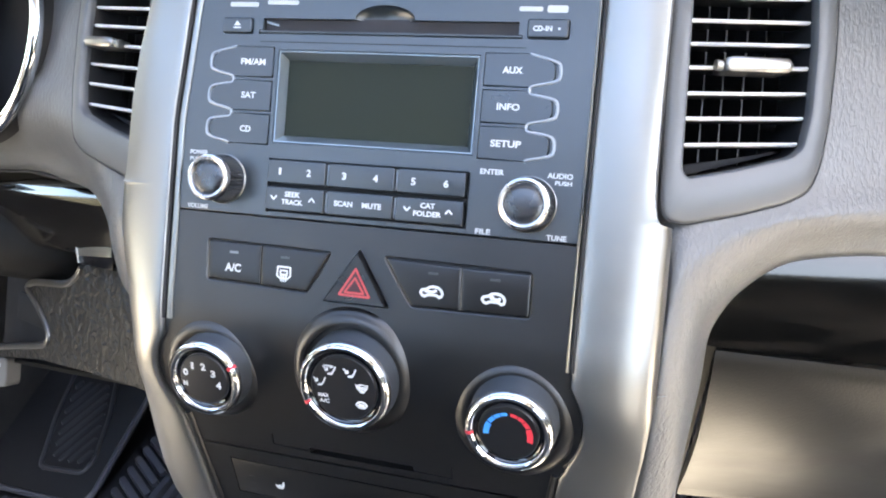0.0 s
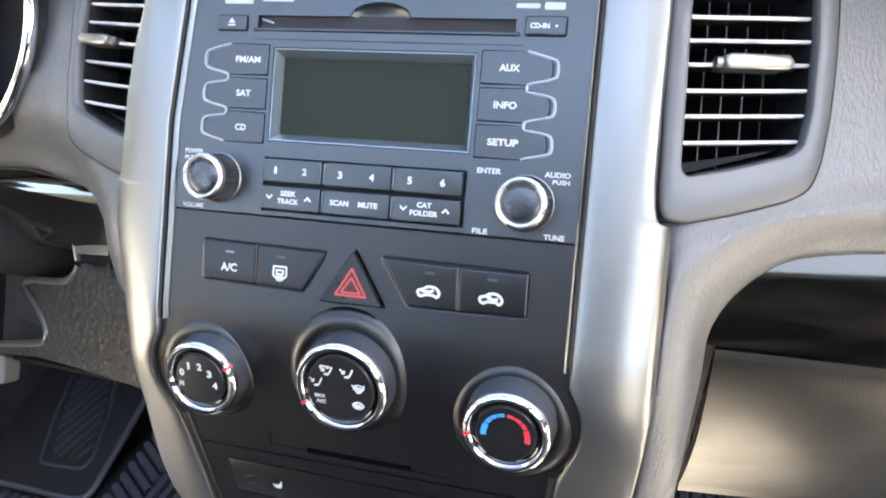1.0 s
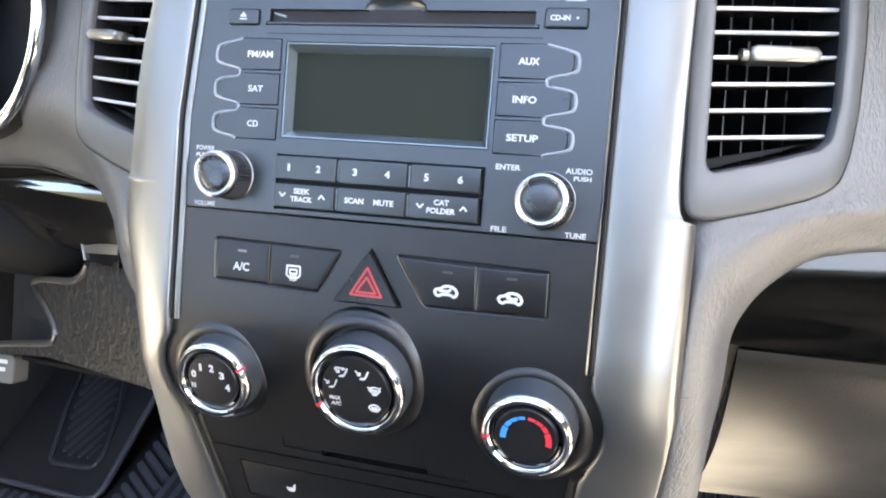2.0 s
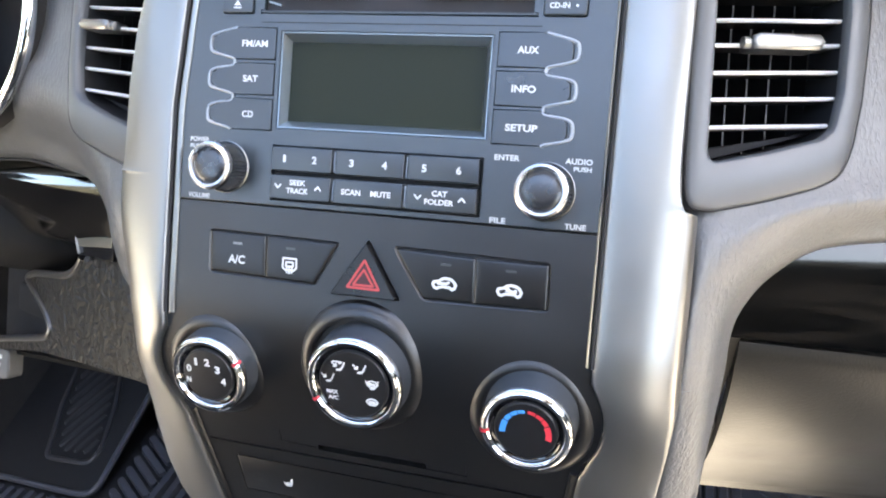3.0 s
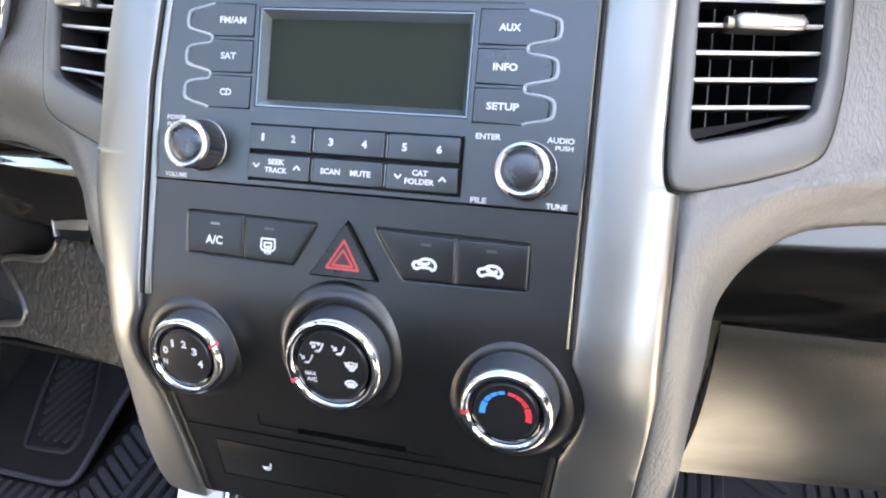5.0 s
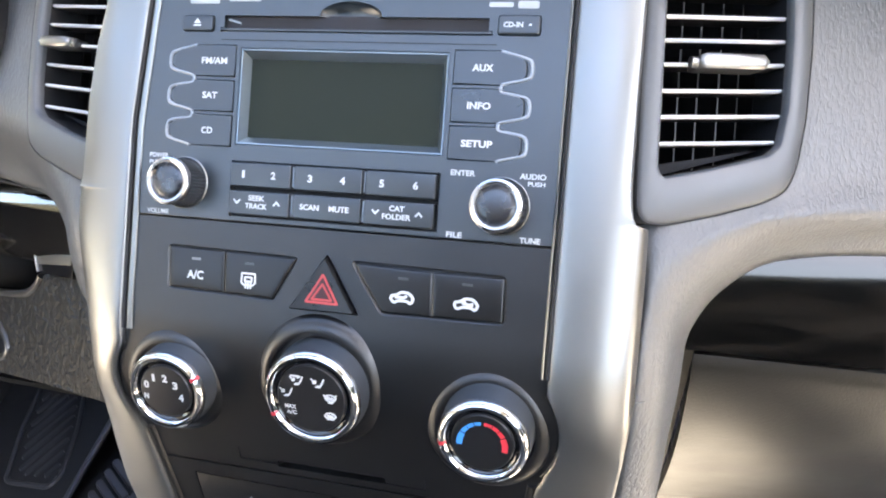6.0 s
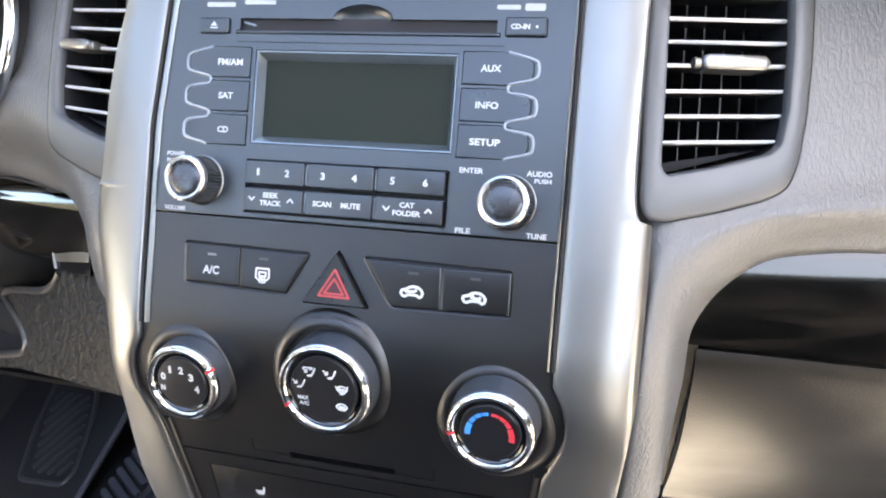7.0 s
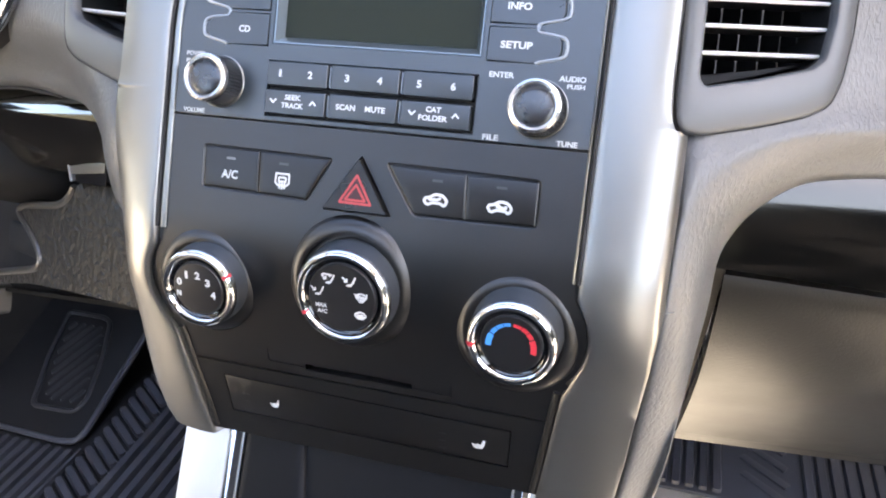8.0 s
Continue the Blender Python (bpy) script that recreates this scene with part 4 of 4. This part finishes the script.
# ---- padded dashboard, passenger side ----
# Rows of the padded skin from its top down over the edge: behind the vent, under the frame, at the rail, the crest, the turn, the lower edge.
PAD_ROWS = {1: [
    [(118, 120, -190), (120, 110, -172), (124, 96, -142), (128, 70, -93), (130, 60, -65), (131, 60, -27), (133, 60, 20), (150, 34, 60), (182, 49, 136), (214, 65, 142), (252, 84, 146), (312, 112, 148), (440, 166, 146)],
    [(120, 90, -190), (122, 80, -172), (126, 66, -142), (130, 46, -93), (132, 42, -65), (133, 40, -27), (135, 38, 10), (150, 30, 40), (182, 45, 74), (212, 60, 80), (250, 78, 84), (312, 106, 86), (440, 158, 84)],
    [(127, 84, -190), (129, 76, -172), (133, 61, -142), (138, 38, -93), (140.6, 28, -65), (141.6, 25.5, -27), (143, 24, 4), (156, 29.5, 15), (182, 42.5, 28), (206, 54, 38), (246, 72, 46), (310, 100, 50), (440, 150, 46)],
    [(132.5, 80, -190), (135, 70, -172), (139, 56, -142), (143.4, 34, -93), (145.6, 24.6, -62), (146.6, 21.5, -28), (152, 23, -8), (167, 32, 5), (190, 43, 17), (213, 53, 22.5), (243, 66, 27), (308, 94, 31), (440, 146, 28)],
    [(142, 100, -190), (147, 88, -172), (152, 70, -142), (156, 50, -100), (158.6, 41, -66), (160, 38, -38), (165, 40, -21), (176, 46, -8), (194, 56, 4), (215, 67, 11), (246, 80, 16), (312, 107, 19), (440, 158, 16)],
    [(149, 120, -190), (153, 104, -172), (156.5, 84, -140), (160.5, 78, -100), (164.5, 78, -68), (166, 78, -46), (170, 74, -32), (179, 70, -17), (196, 74, -3), (215, 80, 3), (248, 92, 7), (310, 114, 9), (429, 158, 5)],
    [(150, 300, -190), (154, 290, -172), (157, 240, -140), (161, 160, -100), (165, 140, -68), (166, 120, -46), (170, 112, -32), (180, 110, -17), (198, 112, -3), (217, 117, 3), (251, 128, 7), (316, 150, 9), (440, 196, 5)],
], -1: [
    [(-104, 120, -190), (-106, 110, -172), (-110, 96, -142), (-114, 70, -93), (-116, 60, -65), (-125, 60, -27), (-133, 60, 20), (-150, 30, 60), (-182, 38, 136), (-214, 51, 142), (-252, 66, 146), (-312, 87, 148), (-440, 127, 146)],
    [(-106, 90, -190), (-108, 80, -172), (-112, 66, -142), (-116, 46, -93), (-118, 40, -65), (-127, 38, -27), (-135, 38, 10), (-150, 26, 40), (-182, 34, 74), (-212, 46, 80), (-250, 60, 84), (-312, 81, 86), (-440, 119, 84)],
    [(-115, 82, -190), (-117, 74, -172), (-121, 60, -142), (-126, 39, -93), (-131, 33, -65), (-138, 28, -32), (-144, 25, 2), (-156, 24, 15), (-182, 32, 37), (-206, 41, 56), (-246, 54, 66), (-310, 75, 70), (-440, 111, 66)],
    [(-121, 84, -190), (-124, 74, -172), (-128, 60, -142), (-133, 41, -95), (-140, 36, -66), (-149, 28, -40), (-158, 24, -14), (-170, 28, 6), (-190, 35, 26), (-213, 44, 40), (-243, 55, 46), (-308, 79, 50), (-440, 122, 48)],
    [(-130, 100, -190), (-135, 92, -172), (-140, 74, -142), (-143, 56, -100), (-151, 50, -72), (-165, 43, -50), (-172, 40, -31), (-182, 45, -11), (-199, 53, 7), (-219, 63, 19), (-249, 75, 26), (-315, 98, 30), (-443, 143, 28)],
    [(-135, 120, -190), (-139, 104, -172), (-142, 83, -140), (-146, 75, -100), (-155, 72, -76), (-177, 66, -54), (-181, 62, -35), (-190, 64, -18), (-206, 73, -5), (-228, 84, 4), (-260, 92, 11), (-307, 111, 15), (-436, 149, 11)],
    [(-136, 300, -190), (-140, 290, -172), (-143, 239, -140), (-147, 157, -100), (-155, 135, -76), (-177, 111, -54), (-181, 106, -35), (-190, 106, -18), (-206, 113, -5), (-228, 120, 4), (-260, 129, 11), (-312, 148, 15), (-449, 187, 11)],
]}


def cleared(bm, centre, normal, flip):
    """The skin less what lies under a vent."""
    on = vent_axes(centre, normal, flip)
    o = on(0, 0, 0)
    e1, e2 = on(1, 0, 0) - o, on(0, 1, 0) - o
    hole = grown(B_OUT, -2.5)

    def inside(v):
        a, b = (v - o).dot(e1), (v - o).dot(e2)
        odd = False
        for (xa, ya), (xb, yb) in zip(hole, hole[1:] + hole[:1]):
            if (ya > b) != (yb > b) and a < (xb - xa) * (b - ya) / (yb - ya) + xa:
                odd = not odd
        return odd or (a < -20 and b > -20)
    bmesh.ops.delete(bm, geom=[f for f in bm.faces if all(inside(v.co) for v in f.verts)], context='FACES')
    return bm


RIGHT_VENT = ((168.3, 36.3, 46.9), (0.4277, -0.9030, 0.0399), False)
LEFT_VENT = ((-168.0, 27.0, 47.0), (-0.338, -0.94, 0.04), True)
pad = thing("dashboard_pad", (250, 70, 40), "light grey grained leather dashboard pad with an arched edge", "dashboard")
part("skin", cleared(sheet(PAD_ROWS[1], 8, 8), *RIGHT_VENT), PAD, pad, "", 60)
part("mould_line", tube([(143.0, 23.0, -67.0), (147.5, 24.0, -66.0)], 0.35), PRINT_DIM, pad)


def skirt_y(x):
    return 78.5 + 0.35 * (x - 166.0)


wood = thing("wood_trim", (260, 110, -20), "dark lacquered wood-grain strip above the glovebox", "dash trim", "wood trims")
rows = [[(x, skirt_y(x) + dy, z - 0.04 * (x - 166)) for x in (150, 190, 240, 320, 450)] for dy, z in ((-2, 32), (-10, 22), (-13, 10), (-13.5, -4), (-12.5, -18), (-10.9, -32), (-9.8, -41), (-9.3, -45), (-9.1, -46.5))]
part("veneer", sheet(rows, 4, 4), WOOD, wood, "", 60)
part("lower_edge", tube([(x, skirt_y(x) + 2.0, -46.9 - 0.04 * (x - 166)) for x in (164, 200, 260, 340, 450)], 0.5), SHROUD, wood, "thin joint line")

glove = thing("glovebox", (260, 180, -120), "closed grey glovebox lid with a softly grained skin", "glovebox")
rows = []
for s, lift, bulge in ((-0.02, 10, 0), (0.0, 2.5, 0), (0.035, 0.0, 6), (0.12, 0, 13), (0.25, 0, 18), (0.42, 0, 18.5), (0.7, 0, 11), (0.96, 0, 1), (1.0, 3, 0), (1.01, 14, 0)):
    rows.append([(x - 2.0 * s, skirt_y(x) + 3 + 242 * s + lift * 0.8 - 0.53 * bulge, -49.5 - 0.043 * (x - 166) - 153 * s + lift * -0.5 - 0.85 * bulge) for x in (170.8, 174, 210, 280, 360, 450)])
part("lid", sheet(rows, 4, 3, 16, Vector((0, 0.9, 0.3))), GLOVE, glove, "", 50)
# Shade in the gap by the lid, drawn as a black slab.
part("gap_shade", slab([(0, 0), (1, 0), (1, 1), (0, 1)], 0, 1, lambda x, u, o: Vector((166.2 + 5 * x - 3 * u, 84 + 18 * o + 250 * u, -48 - 152 * u))), CAVITY, glove, "black slab put in for the shade beside the lid")

# ---- driver side ----
left_pad = thing("dashboard_pad", (-230, 70, 20), "dark grey grained leather dashboard pad round the instrument cluster", "dashboard")
bm = cleared(sheet(PAD_ROWS[-1], 8, 8), *LEFT_VENT)
CX, CZ, CRX, CRZ = -320.0, 104.5, 72.5, 70.5


def cluster_y(x):
    return 27.0 + 0.36 * (-x - 168.0) - 4.0


bmesh.ops.delete(bm, geom=[f for f in bm.faces if all(((v.co.x - CX) / CRX) ** 2 + ((v.co.z - CZ) / CRZ) ** 2 < 0.98 for v in f.verts)], context='FACES')
part("skin", bm, PAD, left_pad, "", 60)
part("under_lip", tube([(x + 1.0, y + 3.0, z - 1.0) for x, y, z in PAD_ROWS[-1][5][5:]], 1.4), CAVITY, left_pad, "thin black lip under the pad")
cluster = thing("instrument_cluster", (CX, cluster_y(CX), CZ), "dark instrument dial well with a chrome rim", "instrument cluster")
ell = [(CX + CRX * math.cos(2 * math.pi * i / 72), CZ + CRZ * math.sin(2 * math.pi * i / 72)) for i in range(72)]
on = lambda x, u, o: Vector((x, cluster_y(x) - o, u))
part("chrome_rim", tube([on(x, z, 1.0) for x, z in ell], 4.2, 12, True), CHROME, cluster)
part("inner_rim", tube([on(CX + (x - CX) * 0.93, CZ + (z - CZ) * 0.93, -6.0) for x, z in ell], 1.6, 8, True), CHROME_SATIN, cluster)
bm = bmesh.new()
loops = [[bm.verts.new(on(CX + (x - CX) * k, CZ + (z - CZ) * k, o)) for x, z in ell] for k, o in ((1.06, -12), (1.0, -4), (0.95, -8), (0.86, -45), (0.5, -48), (0.02, -48))]
for a, b in zip(loops, loops[1:]):
    for i in range(72):
        bm.faces.new((a[i], a[(i + 1) % 72], b[(i + 1) % 72], b[i]))
part("dial_well", bm, CAVITY, cluster, "black dial well")

KN = 0.53


def knee_y(x):
    return 80.0 + KN * (-x - 200.0)


left_wood = thing("wood_trim", (-230, 90, -20), "dark lacquered wood-grain strip on the driver side with a chrome end", "dash trim", "wood trims")
rows = [[(-x, 80.0 + 0.43 * (x - 200.0) + dy, z) for x in (150, 190, 230, 280, 340, 470)] for dy, z in ((14, 24), (0, 17), (-10, 9), (-14.5, 1), (-16, -8), (-13, -20), (-6.5, -32), (0, -40), (12, -44))]
part("veneer", sheet(rows, 4, 4), WOOD, left_wood, "", 60)
on = lambda x, u, o: Vector((x, knee_y(x) - o, u))
part("end_block", slab([(-253.0, -30.5), (-196.0, -25.5), (-196.0, -45.5), (-244.5, -46.2)], -6, 7.6, on, 1.2), GLOSS_BLACK, left_wood, "gloss black end block")
part("chrome_end", slab([(-251.6, -29.6), (-249.8, -29.4), (-241.0, -45.4), (-243.0, -45.9)], -3, 9.2, on, 0.7), SILVER_LIGHT, left_wood, "bright metal end piece")
# Reflection in the gloss block, added as a bright slab.
part("reflection_band", slab([(-247.6, -33.8), (-198.0, -30.8), (-198.0, -37.0), (-243.9, -41.0)], 4, 8.4, on, 0.8), CHROME_SATIN, left_wood, "bright band put in for a reflection")
# Glint on the lacquer, built as a bright tube.
part("glint_edge", tube([on(x, z, 10.5) for x, z in ((-232, -7.5), (-222, -8.6), (-212, -10.4))], 0.8), CHROME_SATIN, left_wood, "thin bright tube put in for a glint")

KNEE_EDGE = [(-130, -38), (-187, -44.6), (-244, -46.6), (-250, -50), (-256, -57), (-268, -63.5), (-286, -67), (-306, -69), (-330, -72), (-340, -76), (-338, -80), (-322, -88), (-305, -98), (-297.5, -106),
             (-298, -112), (-306, -116.4), (-330, -122), (-372, -131), (-416, -141), (-480, -156), (-480, -168), (-416, -150), (-372, -140), (-310, -128.5), (-240, -121), (-182, -116), (-130, -114)]
knee = thing("knee_panel", (-250, 110, -90), "dark grey grained lower dashboard panel cut out round the steering column", "dashboard panel")
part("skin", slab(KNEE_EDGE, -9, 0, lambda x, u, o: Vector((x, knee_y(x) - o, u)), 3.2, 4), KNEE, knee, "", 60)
part("cutout_rim", tube([Vector((x, knee_y(x) + 0.4, z)) for x, z in spline([(-250, -50), (-256, -57), (-268, -63.5), (-286, -67), (-306, -69), (-330, -72), (-340, -76), (-338, -80), (-322, -88), (-305, -98), (-297.5, -106), (-298, -112), (-306, -116.4), (-330, -122), (-372, -131), (-416, -141), (-478, -156)], 4)], 2.8, 10), KNEE_LIP, knee, "rounded glossy lip of the cut-out with its highlight painted in")
part("under_side", slab([(0, 0), (1, 0), (1, 1), (0, 1)], 0, 1, lambda x, u, o: Vector((-130 - 350 * x, 42 + 186 * x + 22 + 160 * u, -113 - 50 * x - 30 * u - 3 * o))), SHROUD, knee, "dark underside of the panel")


# Shade inside the cut-out is made by this black sheet.
part("backing", slab([(-232, 24), (-232, -52), (-262, -110), (-300, -122), (-480, -160), (-480, 24)], -90, -46, lambda x, u, o: Vector((x, knee_y(x) - o, u))), CAVITY, knee, "black sheet put in for the dark behind the panel")


def blob(centre, radii, power=2.6, seg=40, rings=22):
    """A rounded block."""
    bm = bmesh.new()
    bmesh.ops.create_uvsphere(bm, u_segments=seg, v_segments=rings, radius=1.0)
    for v in bm.verts:
        n = (abs(v.co.x) ** power + abs(v.co.y) ** power + abs(v.co.z) ** power) ** (1 / power)
        v.co = Vector(centre) + Vector((v.co.x / n * radii[0], v.co.y / n * radii[1], v.co.z / n * radii[2]))
    return bm


column = thing("steering_column", (-370, 150, -40), "dark plastic steering column shroud with the ignition lock", "steering column")
part("shroud", blob((-354, 182, -40), (86, 58, 33)), SHROUD, column)
lock = lambda x, u, o: Vector((-386 + x, 128 - o, -58 + u))
part("ignition_lock", lathe([(19, -20), (19, 0), (17.5, 2.4), (15, 2.6), (14, 0.5), (13.6, -3), (4, -3.4)], lock, 48), KNOB, column, "round ignition lock with a pale rim")
part("inner_bracket", slab(fillet(rect(-440, -124, -312, -98), 4), -60, -40, lambda x, u, o: Vector((x, knee_y(x) - o, u)), 2), CAVITY, column)
part("key_tag", slab(fillet(rect(-352, -112, -345, -104), 1), -38, -34, lambda x, u, o: Vector((x, knee_y(x) - o, u)), 0.6), LEVER, column)
lever = thing("hood_release_lever", (-425, 200, -165), "grey plastic hood release lever with small white writing", "lever")
lv = lambda x, u, o: Vector((x, 200 - o, u))
part("handle", slab(fillet(rect(-470, -176, -402, -149), 5), -16, 0, lv, 2.5, 3), LEVER, lever)
for z, x1 in ((-156.5, -409), (-163.5, -411)):
    part("print_bar", slab(fillet(rect(-436, z - 1.8, x1, z + 1.8), 0.8), -0.3, 0.25, lv), PRINT, lever)

# ---- console behind the stack ----
console = thing("centre_console", (0, 0, -215), "dark open console bin with bright silver sides", "console")


def ramp(x, u, o):
    """Down and back from the foot of the stack."""
    w = Vector((x, -24.0 - 22.0 * u / 41.3 + 0.84 * o, -189.0 - 35.0 * u / 41.3 + 0.54 * -o * -1))
    y, z = w.y, w.z
    c, s = math.cos(radians(25)), math.sin(radians(25))
    return Vector((x, y * c - z * s, y * s + z * c))


for side in (-1, 1):
    q = [(-117.5, -16), (-88.8, -14), (-88.8, 150), (-117.5, 150)]
    part("side_trim", slab([(side * -x, u) for x, u in q], 14, 0, ramp, 1.0), SILVER_LIGHT, console, "satin silver side trim with its sheen painted in")
    part("chrome_line", slab([(side * -x, u) for x, u in ((-88.2, -13), (-84.6, -13), (-84.6, 150), (-88.2, 150))], 12, 0.6, ramp, 0.4), CHROME, console)
    part("groove", slab([(side * -x, u) for x, u in ((-84.6, -13), (-80.6, -13), (-80.6, 150), (-84.6, 150))], 12, 4, ramp), CAVITY, console)
    part("inner_line", slab([(side * -x, u) for x, u in ((-80.6, -12), (-79.2, -12), (-79.2, 150), (-80.6, 150))], 12, 1.2, ramp, 0.3), CHROME_SATIN, console)
part("left_liner", slab([(-79.2, -16), (-44, -17), (-22, 150), (-79.2, 150)], 30, 1.0, ramp, 6.0, 5), LINER, console, "smooth dark raised bin liner")
part("bin", slab([(-48, -14), (79.2, -14), (79.2, 150), (-30, 150)], 60, 9.0, ramp, 2.0), LINER, console, "dark bin floor")

# ---- floor mats, in the world ----
def rib(x0, y0, x1, y1, w, h, base=4.0, on=ground):
    d = Vector((x1 - x0, y1 - y0))
    n = Vector((-d.y, d.x)).normalized() * w / 2
    q = [(x0 + n.x, y0 + n.y), (x1 + n.x, y1 + n.y), (x1 - n.x, y1 - n.y), (x0 - n.x, y0 - n.y)]
    return slab(fillet(q, w * 0.45, 2), base - 1, base + h, on, taper=w * 0.16)


driver_mat = thing("floor_mat", (-480, 250, 0), "dark ribbed rubber floor mat with a raised heel pad", "floor mat", "rubber mats", in_world=True)
# The darker base colour stands for shade between the ribs.
part("base", slab(fillet(rect(-760, -300, -250, 480), 30), 0, 4, ground, 1.0), MAT_SHADED, driver_mat)


def toe(x, u, o):
    """The mat beside the heel pad climbs a little towards the firewall."""
    return Vector((x, u, o + max(0.0, u - 230) * 0.12))


part("toe_slope", slab(rect(-474, 200, -290, 470), -30, 3.5, toe, 0.6), MAT_SHADED, driver_mat)
for i in range(20):
    x = -479 - 14.6 * i
    part("rib", rib(x, -60, x, 203, 10.8, 7, 3.0), MAT, driver_mat)
for i in range(22):
    y = 356 - 16.2 * i
    part("rib", rib(-463, y, -413, y - 33, 11.4, 8, 3.0, toe), MAT, driver_mat)
part("rib_border", rib(-468, -60, -468, 206, 5.0, 7, 3.0, toe), MAT, driver_mat)
for i in range(8):
    x = -401 + 16.0 * i
    part("rib", rib(x, -60, x, 330, 11.8, 8, 3.0, toe), MAT, driver_mat)
RIM = [(-760, 212), (-588, 211), (-500, 209), (-484, 212), (-477, 224), (-478, 288), (-480, 480), (-760, 480)]


def heel(x, u, o):
    """The heel pad climbs towards the firewall."""
    return Vector((x, u, o + max(0.0, u - 214) * 0.36))


part("heel_pad", slab(fillet(RIM, 16, 5), 0, 9, heel, 2.5, 3), MAT_SHADED, driver_mat, "smooth raised heel pad with shade put into its colour")
part("heel_rim", tube([heel(x, u, 9.5) for x, u in fillet(RIM, 16, 5)], 3.6, 8, True), MAT, driver_mat)
INNER_PAD = [(-566, 243), (-506, 245), (-500, 262), (-516, 320), (-536, 366), (-548, 372), (-604, 372), (-590, 310)]
part("pad_border", tube([heel(x, u, 10) for x, u in fillet(INNER_PAD, 8, 4)], 3.4, 8, True), MAT_RIB, driver_mat)
FIELD = [(-558, 254), (-515, 256), (-511, 272), (-526, 322), (-543, 360), (-594, 360), (-582, 308)]
for i in range(10):
    c = -684 + 11.6 * i
    d, n = Vector((0.47, 0.88)), Vector((0.88, -0.47))
    ends = []
    for p, q in zip(FIELD, FIELD[1:] + FIELD[:1]):
        p, q = Vector(p), Vector(q)
        sp, sq = p.dot(n) - c, q.dot(n) - c
        if sp * sq < 0:
            ends.append((p + (q - p) * sp / (sp - sq)).dot(d))
    if len(ends) == 2 and abs(ends[0] - ends[1]) > 12:
        a, b = (n * c + d * t for t in sorted(ends))
        part("chevron", rib(a.x, a.y, b.x, b.y, 7.4, 4.5, 8.0, heel), MAT_RIB, driver_mat)

passenger_mat = thing("floor_mat", (260, 250, 0), "dark ribbed rubber floor mat below the glovebox", "floor mat", "rubber mats", in_world=True)
part("base", slab(fillet(rect(160, 338, 640, 640), 8), 0, 4, ground, 1.0), MAT, passenger_mat)
for i in range(5):
    part("rib", rib(170 + 14.2 * i, 342, 170 + 14.2 * i, 620, 11.6, 4), MAT, passenger_mat)
for i in range(20):
    part("rib", rib(321 + 14.4 * i, 342, 321 + 14.4 * i, 620, 11.6, 4), MAT, passenger_mat)
for i in range(8):
    part("chevron", slab(fillet([(250, 560 - 26 * i), (256, 566 - 26 * i), (302, 530 - 26 * i), (296, 522 - 26 * i)], 2), 3, 6.5, ground, 1.0), MAT, passenger_mat)
